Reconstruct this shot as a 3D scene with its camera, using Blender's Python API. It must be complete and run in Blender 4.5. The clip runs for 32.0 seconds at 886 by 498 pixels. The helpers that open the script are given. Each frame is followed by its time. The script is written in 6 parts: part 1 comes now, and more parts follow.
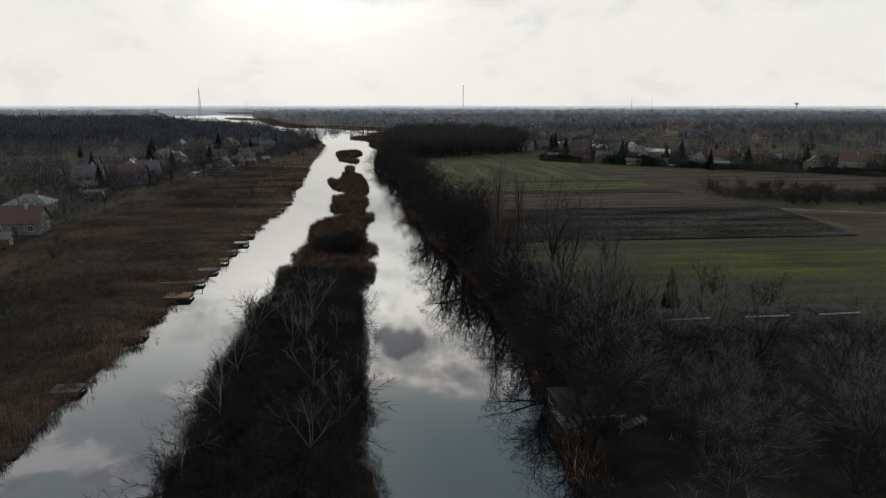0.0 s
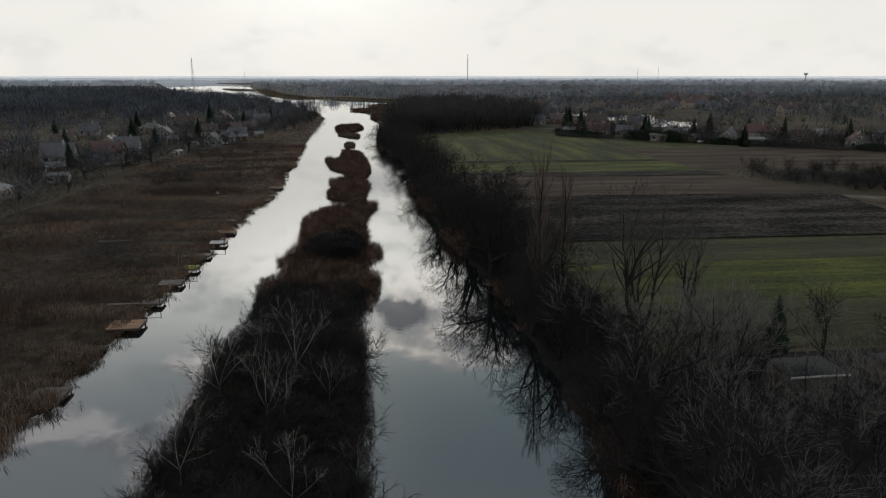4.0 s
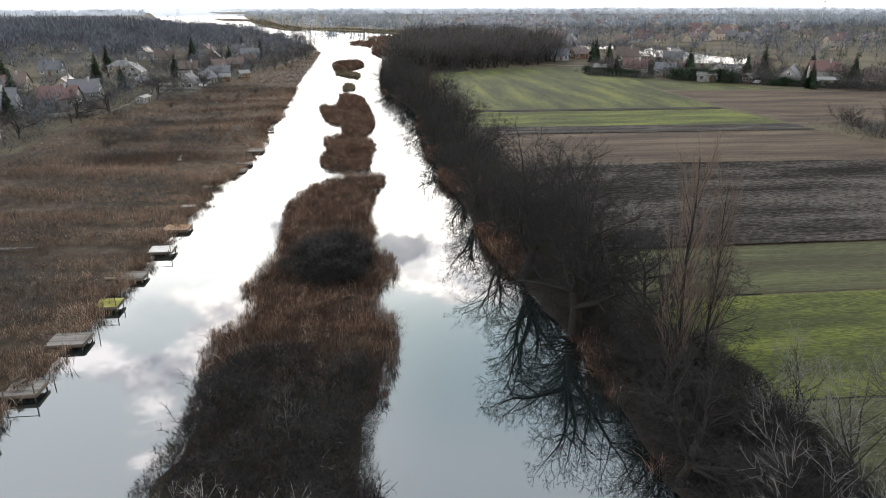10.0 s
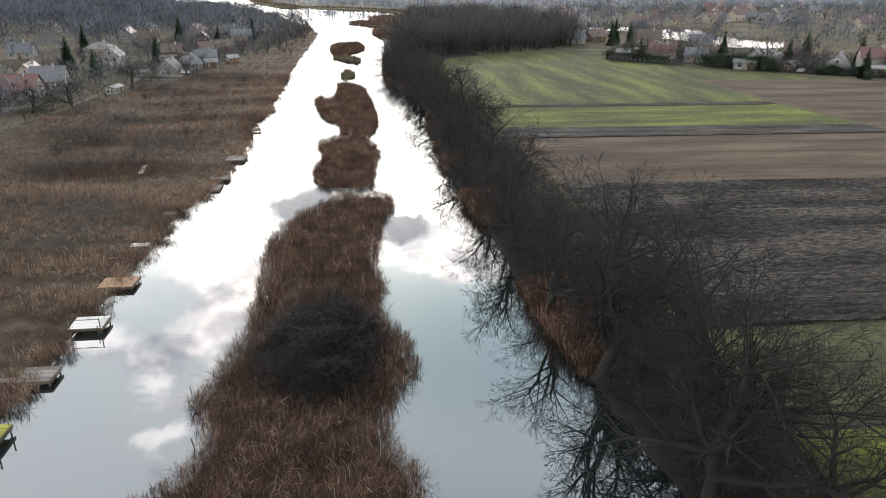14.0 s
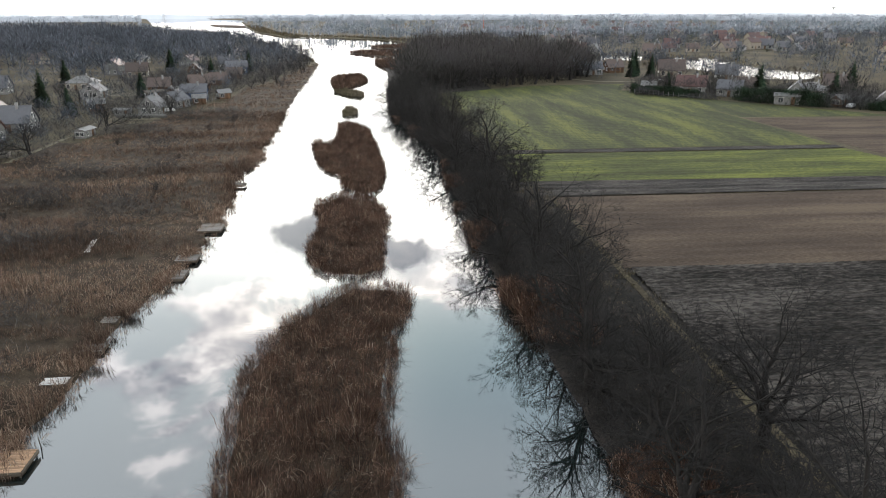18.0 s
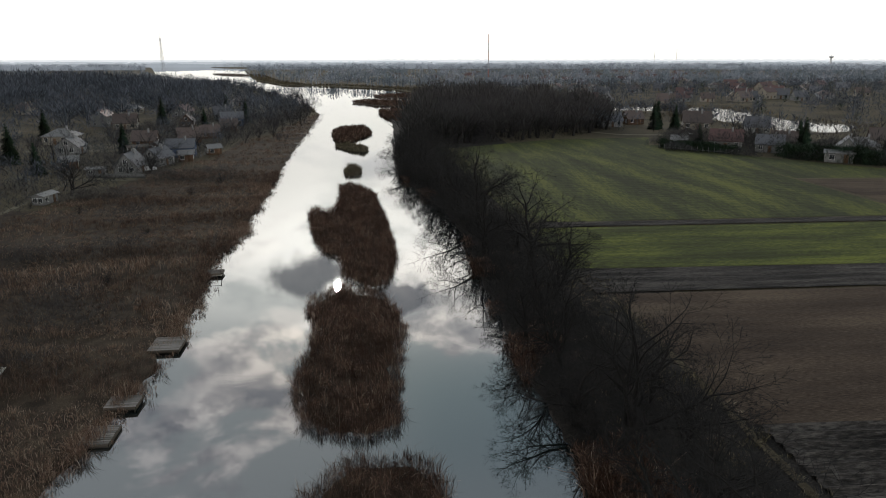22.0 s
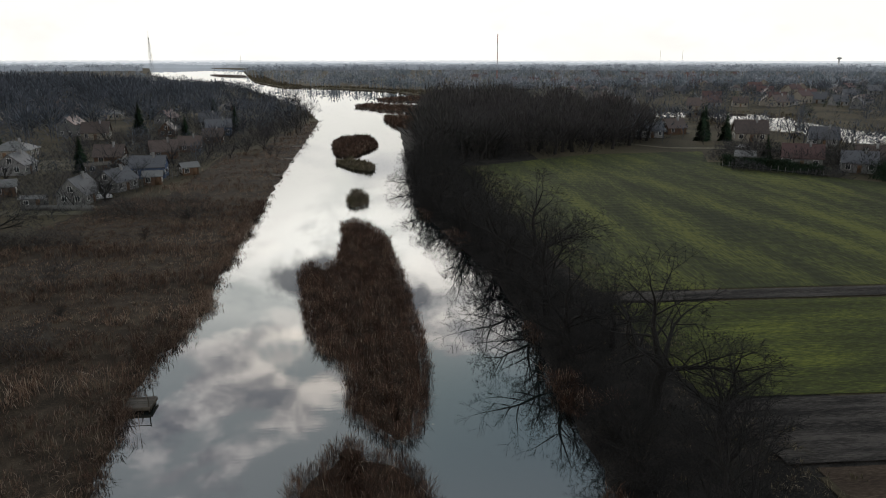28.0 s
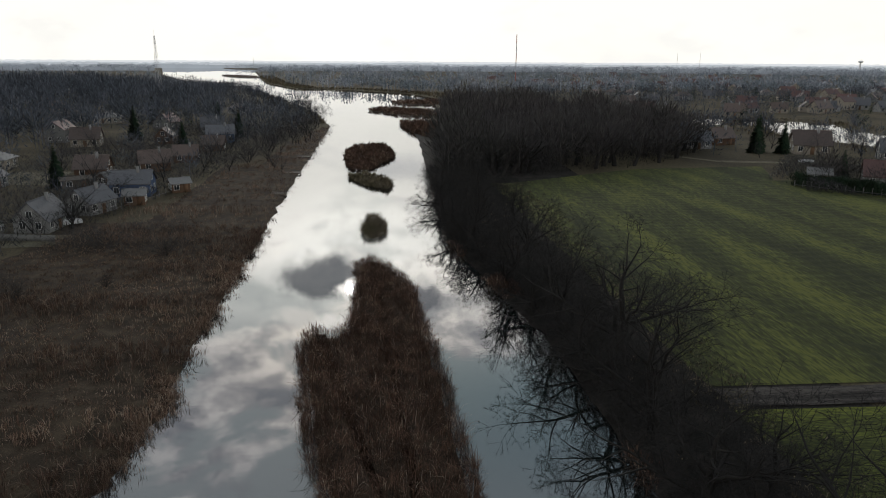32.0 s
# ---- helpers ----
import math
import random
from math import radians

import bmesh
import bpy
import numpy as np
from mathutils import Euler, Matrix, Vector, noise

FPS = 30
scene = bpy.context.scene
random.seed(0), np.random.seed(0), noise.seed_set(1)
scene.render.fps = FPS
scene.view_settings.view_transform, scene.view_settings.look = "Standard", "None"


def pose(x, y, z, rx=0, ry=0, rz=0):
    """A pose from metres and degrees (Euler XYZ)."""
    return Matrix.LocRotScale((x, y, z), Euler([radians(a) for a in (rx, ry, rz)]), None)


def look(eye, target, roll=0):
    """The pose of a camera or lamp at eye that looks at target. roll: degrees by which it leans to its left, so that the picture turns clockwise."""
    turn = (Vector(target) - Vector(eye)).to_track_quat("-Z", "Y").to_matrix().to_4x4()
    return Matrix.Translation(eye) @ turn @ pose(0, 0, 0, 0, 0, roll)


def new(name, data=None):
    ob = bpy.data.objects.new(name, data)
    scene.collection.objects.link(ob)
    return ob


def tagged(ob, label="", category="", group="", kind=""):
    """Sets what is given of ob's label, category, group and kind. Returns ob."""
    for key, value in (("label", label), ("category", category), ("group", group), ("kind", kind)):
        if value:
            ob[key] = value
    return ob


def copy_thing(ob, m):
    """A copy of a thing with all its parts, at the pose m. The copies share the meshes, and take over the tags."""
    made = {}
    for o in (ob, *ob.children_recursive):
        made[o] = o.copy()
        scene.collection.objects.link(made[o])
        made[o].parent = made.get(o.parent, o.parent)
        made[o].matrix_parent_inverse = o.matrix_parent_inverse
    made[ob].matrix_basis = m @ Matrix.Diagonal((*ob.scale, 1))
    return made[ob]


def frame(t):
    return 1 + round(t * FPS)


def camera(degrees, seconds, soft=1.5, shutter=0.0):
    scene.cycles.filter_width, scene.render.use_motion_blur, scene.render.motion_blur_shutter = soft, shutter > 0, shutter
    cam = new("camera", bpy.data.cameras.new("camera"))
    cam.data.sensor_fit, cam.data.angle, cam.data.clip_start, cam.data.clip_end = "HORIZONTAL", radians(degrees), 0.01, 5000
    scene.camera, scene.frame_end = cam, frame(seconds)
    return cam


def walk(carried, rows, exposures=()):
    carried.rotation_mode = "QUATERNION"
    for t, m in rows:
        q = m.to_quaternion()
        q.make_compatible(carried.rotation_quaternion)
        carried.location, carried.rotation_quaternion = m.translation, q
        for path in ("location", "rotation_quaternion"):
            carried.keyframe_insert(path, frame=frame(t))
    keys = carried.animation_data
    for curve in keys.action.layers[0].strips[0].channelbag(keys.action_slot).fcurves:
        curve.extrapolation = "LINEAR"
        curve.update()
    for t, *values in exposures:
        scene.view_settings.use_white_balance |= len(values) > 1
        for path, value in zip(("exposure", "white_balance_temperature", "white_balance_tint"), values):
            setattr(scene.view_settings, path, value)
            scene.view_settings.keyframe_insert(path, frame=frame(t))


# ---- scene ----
cam = camera(65.8, 32.0, soft=1.0)


def at(t, x, y, z, pitch, yaw, roll):
    return t, pose(x, y, z, 90 + pitch, 0, yaw) @ pose(0, 0, 0, 0, 0, roll)


PATH = [
    at(0, -0.00, 0.00, 30.00, -11.92, -6.53, -0.00),
    at(0.5, -0.00, 3.26, 29.99, -11.99, -6.53, -0.01),
    at(1, -0.01, 6.53, 29.99, -12.00, -6.51, -0.02),
    at(1.5, -0.01, 9.79, 29.98, -12.01, -6.48, -0.03),
    at(2, -0.02, 13.06, 29.97, -12.01, -6.46, -0.02),
    at(2.5, -0.03, 16.32, 29.97, -12.01, -6.45, -0.02),
    at(3, -0.05, 19.58, 29.96, -12.50, -6.43, -0.01),
    at(3.5, -0.06, 22.84, 29.95, -13.17, -6.42, -0.00),
    at(5.5, -0.16, 35.89, 29.93, -17.49, -6.41, -0.09),
    at(6, -0.19, 39.15, 29.92, -17.94, -6.40, -0.09),
    at(6.5, -0.22, 42.41, 29.91, -19.79, -6.38, -0.08),
    at(7, -0.26, 45.66, 29.91, -19.77, -6.36, -0.09),
    at(7.5, -0.30, 48.92, 29.90, -19.79, -6.35, -0.09),
    at(8, -0.34, 52.18, 29.89, -19.80, -6.32, -0.13),
    at(8.5, -0.38, 55.44, 29.89, -19.76, -6.29, -0.16),
    at(9, -0.43, 58.70, 29.88, -19.82, -6.27, -0.17),
    at(9.5, -0.48, 61.95, 29.87, -19.79, -6.26, -0.16),
    at(10, -0.53, 65.21, 29.87, -19.76, -6.26, -0.13),
    at(10.5, -0.58, 68.46, 29.86, -19.78, -6.27, -0.09),
    at(11, -0.64, 71.72, 29.85, -19.78, -6.28, -0.06),
    at(11.5, -0.70, 74.97, 29.85, -21.03, -6.29, -0.05),
    at(12, -0.76, 78.23, 29.84, -21.02, -6.30, -0.04),
    at(12.5, -0.82, 81.48, 29.83, -21.50, -6.31, -0.02),
    at(13, -0.89, 84.73, 29.83, -21.51, -6.32, 0.02),
    at(13.5, -0.96, 87.99, 29.82, -21.41, -6.33, 0.07),
    at(14, -1.03, 91.24, 29.81, -21.40, -6.33, 0.10),
    at(14.5, -1.11, 94.49, 29.81, -21.39, -6.33, 0.11),
    at(16.5, -1.44, 107.50, 29.78, -21.41, -6.23, -0.15),
    at(17, -1.52, 110.74, 29.77, -21.43, -6.22, -0.15),
    at(17.5, -1.62, 113.99, 29.77, -20.97, -6.22, -0.14),
    at(18, -1.71, 117.24, 29.76, -19.30, -6.23, -0.11),
    at(18.5, -1.81, 120.49, 29.76, -18.11, -6.24, -0.09),
    at(19, -1.90, 123.74, 29.75, -18.04, -6.25, -0.07),
    at(19.5, -2.01, 126.99, 29.74, -17.61, -6.24, -0.08),
    at(20, -2.11, 130.23, 29.74, -17.13, -6.23, -0.09),
    at(20.5, -2.22, 133.48, 29.73, -16.60, -6.23, -0.09),
    at(21, -2.33, 136.73, 29.72, -15.58, -6.22, -0.06),
    at(21.5, -2.44, 139.97, 29.72, -15.57, -6.21, -0.05),
    at(22, -2.55, 143.22, 29.71, -15.56, -6.20, -0.05),
    at(22.5, -2.67, 146.46, 29.70, -15.56, -6.19, -0.07),
    at(23, -2.79, 149.71, 29.70, -15.54, -6.17, -0.09),
    at(23.5, -2.91, 152.95, 29.69, -15.56, -6.17, -0.10),
    at(24, -3.04, 156.19, 29.68, -15.53, -6.16, -0.10),
    at(24.5, -3.17, 159.44, 29.68, -15.51, -6.16, -0.10),
    at(25, -3.30, 162.68, 29.67, -15.47, -6.15, -0.10),
    at(25.5, -3.43, 165.92, 29.66, -15.48, -6.15, -0.09),
    at(27.5, -3.99, 178.88, 29.64, -15.52, -6.16, 0.02),
    at(28, -4.14, 182.12, 29.63, -15.49, -6.15, 0.02),
    at(28.5, -4.28, 185.36, 29.62, -15.50, -6.14, 0.01),
    at(29, -4.44, 188.60, 29.62, -15.48, -6.09, 0.02),
    at(29.5, -4.59, 191.84, 29.61, -15.46, -6.06, 0.05),
    at(30, -4.75, 195.08, 29.60, -15.36, -5.69, 0.10),
    at(30.5, -4.91, 198.31, 29.60, -15.40, -4.45, 0.21),
    at(31, -5.07, 201.55, 29.59, -15.40, -4.47, 0.20),
    at(31.5, -5.23, 204.79, 29.58, -15.38, -4.46, 0.27),
    at(32, -5.40, 208.02, 29.58, -15.39, -5.21, 0.34),
]
EXPOSURES = [(0, -0.6), (3.5, -0.6), (5.5, -0.1), (6.0, 0.42), (6.6, 1.1), (8, 1.24), (10, 1.28), (11.5, 1.36), (13, 1.4),
             (17.3, 1.4), (18.5, 0.82), (19.5, 0.53), (21, 0.06), (23, -0.24), (28, -0.27), (32, -0.3)]
walk(cam, PATH, [(t, stops, 6290 if 6.6 <= t <= 17.3 else 6200, 14 if 6.6 <= t <= 17.3 else 12) for t, stops in EXPOSURES])

# ---- sky and sun: a hazy, broken overcast with the sun ahead ----
SUN_EL, SUN_AZ = radians(18.5), radians(-3.0)
SUN_DIR = Vector((math.sin(SUN_AZ) * math.cos(SUN_EL), math.cos(SUN_AZ) * math.cos(SUN_EL), math.sin(SUN_EL)))
sun = new("sun", bpy.data.lights.new("sun", "SUN"))
sun.data.energy, sun.data.angle, sun.data.color = 0.6, radians(0.5), (1.0, 0.93, 0.82)
sun.matrix_world = look(SUN_DIR * 900, (0, 0, 0))


class Nodes:
    """Short hand for node trees."""

    def __init__(self, tree):
        self.tree = tree
        tree.nodes.clear()

    def add(self, kind, **values):
        n = self.tree.nodes.new(kind)
        for key, value in values.items():
            if key[0] == "i" and key[1:].isdigit():
                self.put(n.inputs[int(key[1:])], value)
            elif key.startswith("in_"):
                self.put(n.inputs[key[3:].replace("_", " ")], value)
            else:
                setattr(n, key, value)
        return n

    def put(self, socket, value):
        if isinstance(value, bpy.types.NodeSocket):
            self.tree.links.new(value, socket)
        elif isinstance(value, bpy.types.Node):
            self.tree.links.new(value.outputs[0], socket)
        else:
            socket.default_value = value

    def math(self, op, a, b=0.0, c=0.0):
        return self.add("ShaderNodeMath", operation=op, i0=a, i1=b, i2=c).outputs[0]

    def noise(self, vec, scale, detail=4.0, rough=0.55, distort=0.0):
        return self.add("ShaderNodeTexNoise", in_Vector=vec, in_Scale=scale, in_Detail=detail, in_Roughness=rough, in_Distortion=distort).outputs["Fac"]

    def ramp(self, fac, stops):
        n = self.add("ShaderNodeValToRGB", i0=fac)
        el = n.color_ramp.elements
        while len(el) < len(stops):
            el.new(0.5)
        for e, (p, c) in zip(el, stops):
            e.position, e.color = p, (*c, 1.0) if len(c) == 3 else c
        return n.outputs[0]

    def mix(self, fac, a, b, blend="MIX"):
        n = self.add("ShaderNodeMix", data_type="RGBA", blend_type=blend)
        self.put(n.inputs[0], fac)
        self.put(n.inputs[6], a)
        self.put(n.inputs[7], b)
        return n.outputs[2]

    def span(self, value, a, b, lo=0.0, hi=1.0):  # a smooth step
        return self.add("ShaderNodeMapRange", interpolation_type="SMOOTHSTEP", i0=value, i1=a, i2=b, i3=lo, i4=hi).outputs[0]


world = bpy.data.worlds.new("sky")
scene.world = world
world.use_nodes = True
w = Nodes(world.node_tree)
way = w.add("ShaderNodeTexCoord").outputs["Generated"]
axes = w.add("ShaderNodeSeparateXYZ", i0=way)
height = w.math("MAXIMUM", axes.outputs[2], 0.0)
nishita = w.add("ShaderNodeTexSky", sky_type="NISHITA", sun_disc=False, sun_elevation=SUN_EL, sun_rotation=SUN_AZ, air_density=1.3, dust_density=0.4, ozone_density=4.0)
blue = w.mix(1.0, nishita.outputs[0], (0.116, 0.129, 0.098, 1), "MULTIPLY")
clear = w.math("MULTIPLY", w.span(axes.outputs[0], -0.08, 0.10), w.math("MULTIPLY", w.span(height, 0.36, 0.47), w.span(height, 0.50, 0.64, 1.0, 0.3)))  # a clear gap to the right of the sun, higher up
blue = w.mix(w.math("MULTIPLY", w.span(height, 0.55, 0.92, 0.72, 0.2), w.math("MULTIPLY_ADD", clear, -0.58, 1.0)), blue, (1.12, 1.15, 1.12, 1))  # thin high cloud, clearing overhead
toward = w.math("MAXIMUM", w.add("ShaderNodeVectorMath", operation="DOT_PRODUCT", i0=way, i1=SUN_DIR).outputs["Value"], 0.0)
near_sun = w.math("POWER", toward, 75.0)
lumps = w.add("ShaderNodeMapping", i0=way, in_Location=(3.3, 1.7, 0.35), in_Scale=(1.0, 1.0, 1.9)).outputs[0]
puffs = w.noise(lumps, 5.5, 8.0, 0.55, 0.25)
shade = w.noise(lumps, 9.0, 6.0, 0.6, 0.2)
cloud = w.ramp(shade, [(0.37, (0.58, 0.62, 0.67)), (0.47, (0.98, 0.98, 0.98)), (0.57, (1.85, 1.79, 1.68))])
warm = w.add("ShaderNodeCombineXYZ", i0=w.math("MULTIPLY_ADD", near_sun, 1.4, 0.9), i1=w.math("MULTIPLY_ADD", near_sun, 1.2, 0.9), i2=w.math("MULTIPLY_ADD", near_sun, 0.9, 0.92))
cloud = w.mix(1.0, cloud, warm, "MULTIPLY")
cover = w.span(w.math("SUBTRACT", w.math("SUBTRACT", puffs, w.span(height, 0.42, 0.8, 0.0, 0.3)), w.math("MULTIPLY", clear, 0.16)), 0.455, 0.545)
sky = w.mix(cover, blue, cloud)
haze = w.span(height, 0.20, 0.44, 1.0, 0.0)
glow = w.math("ADD", w.math("MULTIPLY_ADD", near_sun, 1.3, 1.0), w.span(height, 0.15, 0.32, 0.0, 1.0))
hazy = w.mix(1.0, (1.34, 1.29, 1.14, 1), w.add("ShaderNodeCombineXYZ", i0=glow, i1=glow, i2=glow), "MULTIPLY")
veil = w.math("MULTIPLY", haze, w.span(shade, 0.36, 0.56, w.span(height, 0.10, 0.26, 0.86, 0.42), 1.0))
sky = w.mix(veil, sky, hazy)
# the grey cloud beside the sun, and a smaller one to its right
for az, el, size, low in ((-5.2, 17.6, 0.052, 0.36), (2.6, 19.6, 0.034, 0.45)):
    a, e = radians(az), radians(el)
    off = w.add("ShaderNodeVectorMath", operation="SUBTRACT", i0=way, i1=(math.sin(a) * math.cos(e), math.cos(a) * math.cos(e), math.sin(e)))
    off = w.add("ShaderNodeVectorMath", operation="MULTIPLY", i0=off, i1=(0.8, 0.3, 1.5))
    far = w.math("ADD", w.add("ShaderNodeVectorMath", operation="LENGTH", i0=off).outputs["Value"], w.math("MULTIPLY_ADD", w.noise(way, 26.0, 4.0), 0.07, -0.035))
    sky = w.mix(w.span(far, size * 0.6, size * 1.15, 0.88, 0.0), sky, (low, low * 1.04, low * 1.1, 1))
# grey streaks low over the horizon ahead
for az, el, size, low in ((1.0, 8.6, 0.040, 1.0), (-8.5, 8.2, 0.022, 1.05), (13.0, 6.4, 0.014, 1.1)):
    a, e = radians(az), radians(el)
    off = w.add("ShaderNodeVectorMath", operation="SUBTRACT", i0=way, i1=(math.sin(a) * math.cos(e), math.cos(a) * math.cos(e), math.sin(e)))
    off = w.add("ShaderNodeVectorMath", operation="MULTIPLY", i0=off, i1=(0.4, 0.3, 1.6))
    far = w.math("ADD", w.add("ShaderNodeVectorMath", operation="LENGTH", i0=off).outputs["Value"], w.math("MULTIPLY_ADD", w.noise(way, 22.0, 6.0, 0.6), 0.08, -0.04))
    sky = w.mix(w.span(far, 0.0, size * 1.2, 0.62, 0.0), sky, (low, low, low * 0.97, 1))
# the bright rims of that cloud, where the sun is about to break through
for az, el, size, high in ((-3.0, 18.5, 0.016, 4.6), (-4.6, 21.2, 0.020, 3.4), (-7.6, 20.6, 0.020, 2.6)):
    a, e = radians(az), radians(el)
    off = w.add("ShaderNodeVectorMath", operation="SUBTRACT", i0=way, i1=(math.sin(a) * math.cos(e), math.cos(a) * math.cos(e), math.sin(e)))
    off = w.add("ShaderNodeVectorMath", operation="MULTIPLY", i0=off, i1=(0.7, 0.3, 1.5))
    far = w.math("ADD", w.add("ShaderNodeVectorMath", operation="LENGTH", i0=off).outputs["Value"], w.math("MULTIPLY_ADD", w.noise(way, 40.0, 5.0), 0.04, -0.02))
    sky = w.mix(w.span(far, size * 0.5, size * 1.3, 0.95, 0.0), sky, (high, high * 0.95, high * 0.84, 1))
back = w.add("ShaderNodeBackground", i0=sky, i1=1.0)
w.add("ShaderNodeOutputWorld", i0=back)

# ---- materials ----


def material(name, rough=0.9, metal=0.0):
    m = bpy.data.materials.new(name)
    m.use_nodes = True
    n = Nodes(m.node_tree)
    b = n.add("ShaderNodeBsdfPrincipled", in_Roughness=rough, in_Metallic=metal)
    if rough > 0.78:
        b.inputs["Specular IOR Level"].default_value = 0.08
    n.add("ShaderNodeOutputMaterial", i0=b)
    return m, n, b


def bump(n, b, height, strength=0.4, dist=0.05):
    n.put(b.inputs["Normal"], n.add("ShaderNodeBump", in_Strength=strength, in_Distance=dist, in_Height=height).outputs[0])


def mottled(name, dark, mid, light, scale=0.3, fine=6.0, rough=0.92, relief=0.5, dist=0.08, stretch=(1, 1, 1)):
    """Soil, grass, plaster and the like: two scales of variation and a fine relief."""
    m, n, b = material(name, rough)
    pos = n.add("ShaderNodeNewGeometry").outputs["Position"]
    pos = n.add("ShaderNodeMapping", i0=pos, in_Scale=stretch).outputs[0]
    broad, grain = n.noise(pos, scale, 5.0), n.noise(pos, fine, 4.0, 0.65)
    both = n.math("ADD", n.math("MULTIPLY", broad, 0.5), n.math("MULTIPLY", grain, 0.5))
    n.put(b.inputs["Base Color"], n.ramp(both, [(0.41, dark), (0.5, mid), (0.59, light)]))
    bump(n, b, grain, relief, dist)
    return m


def islands(name, stops, patch=0.05, tint=(0.6, 0.5, 0.45), rough=0.85, along=(1, 1, 1)):
    """Reeds, twigs and leaves: each piece has its own tone, and patches of the stand differ."""
    m, n, b = material(name, rough)
    geo = n.add("ShaderNodeNewGeometry")
    tone = n.ramp(geo.outputs["Random Per Island"], stops)
    wide = n.span(n.noise(n.add("ShaderNodeMapping", i0=geo.outputs["Position"], in_Scale=along).outputs[0], patch, 4.0), 0.38, 0.62)
    n.put(b.inputs["Base Color"], n.mix(wide, tone, n.mix(1.0, tone, (*tint, 1), "MULTIPLY")))
    return m


def bark(name, dark, light, scale=5.0):
    m, n, b = material(name, 0.93)
    geo = n.add("ShaderNodeTexCoord").outputs["Object"]
    rnd = n.add("ShaderNodeObjectInfo").outputs["Random"]
    long = n.add("ShaderNodeMapping", i0=geo, in_Scale=(1, 1, 0.25)).outputs[0]
    grain = n.noise(long, scale, 6.0, 0.7)
    tone = n.ramp(n.math("ADD", n.math("MULTIPLY", grain, 0.75), n.math("MULTIPLY", rnd, 0.25)), [(0.3, dark), (0.7, light)])
    n.put(b.inputs["Base Color"], tone)
    bump(n, b, grain, 0.6, 0.03)
    return m


def painted(name, colour, rough=0.7, vary=0.25, scale=1.2):
    m, n, b = material(name, rough)
    pos = n.add("ShaderNodeTexCoord").outputs["Object"]
    rnd = n.add("ShaderNodeObjectInfo").outputs["Random"]
    g = n.math("ADD", n.math("MULTIPLY", n.noise(pos, scale, 6.0, 0.65), 0.7), n.math("MULTIPLY", rnd, 0.3))
    lo = tuple(c * (1 - vary) for c in colour)
    hi = tuple(min(1, c * (1 + vary)) for c in colour)
    n.put(b.inputs["Base Color"], n.ramp(g, [(0.3, lo), (0.7, hi)]))
    bump(n, b, n.noise(pos, 14.0, 3.0), 0.2, 0.01)
    return m


def boards(name, colour, vary=0.35):
    m, n, b = material(name, 0.8)
    pos = n.add("ShaderNodeTexCoord").outputs["Object"]
    rnd = n.add("ShaderNodeObjectInfo").outputs["Random"]
    grain = n.noise(n.add("ShaderNodeMapping", i0=pos, in_Scale=(1.5, 14, 14)).outputs[0], 3.0, 5.0, 0.6)
    g = n.math("ADD", n.math("MULTIPLY", grain, 0.55), n.math("MULTIPLY", rnd, 0.45))
    n.put(b.inputs["Base Color"], n.ramp(g, [(0.25, tuple(c * (1 - vary) for c in colour)), (0.75, tuple(c * (1 + vary) for c in colour))]))
    bump(n, b, grain, 0.4, 0.01)
    return m


def water_material():
    m, n, b = material("water", 0.009)
    b.inputs["Base Color"].default_value = (0.008, 0.0115, 0.0115, 1)
    b.inputs["IOR"].default_value = 2.3
    pos = n.add("ShaderNodeNewGeometry").outputs["Position"]
    rip = n.noise(n.add("ShaderNodeMapping", i0=pos, in_Scale=(0.35, 1.3, 1)).outputs[0], 2.2, 3.0, 0.5)
    broad = n.noise(n.add("ShaderNodeMapping", i0=pos, in_Scale=(0.6, 1.0, 1)).outputs[0], 0.09, 3.0)
    bump(n, b, n.math("MULTIPLY", rip, n.span(broad, 0.45, 0.66, 0.15, 1.0)), 0.03, 0.05)
    return m


WATER = water_material()
MUD = mottled("mud", (0.022, 0.016, 0.011), (0.04, 0.029, 0.02), (0.07, 0.052, 0.034), 0.5, 7)
SOIL = mottled("dry_grass_and_soil", (0.042, 0.034, 0.022), (0.066, 0.053, 0.033), (0.10, 0.083, 0.05), 0.035, 1.7)
GRASS_GREEN = mottled("young_crop", (0.032, 0.036, 0.014), (0.056, 0.064, 0.018), (0.118, 0.13, 0.024), 0.09, 3.6, stretch=(0.35, 1.6, 1))
GRASS_DULL = mottled("sparse_crop", (0.036, 0.035, 0.02), (0.052, 0.052, 0.026), (0.078, 0.08, 0.036), 0.09, 2.2, stretch=(0.3, 2, 1))
STUBBLE = mottled("stubble_soil", (0.034, 0.0235, 0.017), (0.058, 0.041, 0.029), (0.094, 0.069, 0.047), 0.1, 4.5, stretch=(0.35, 1.5, 1))
PLOUGHED = mottled("ploughed_soil", (0.016, 0.014, 0.012), (0.042, 0.036, 0.031), (0.1, 0.087, 0.075), 0.08, 2.6, relief=1.0, dist=0.2, stretch=(0.4, 1.5, 1))
DARK_SOIL = mottled("dark_turned_soil", (0.022, 0.0195, 0.018), (0.042, 0.037, 0.033), (0.08, 0.07, 0.062), 0.4, 4.5, relief=0.9, dist=0.12, stretch=(0.3, 2, 1))
TRACK = mottled("worn_track", (0.075, 0.066, 0.045), (0.115, 0.10, 0.07), (0.16, 0.145, 0.10), 0.2, 3.0)
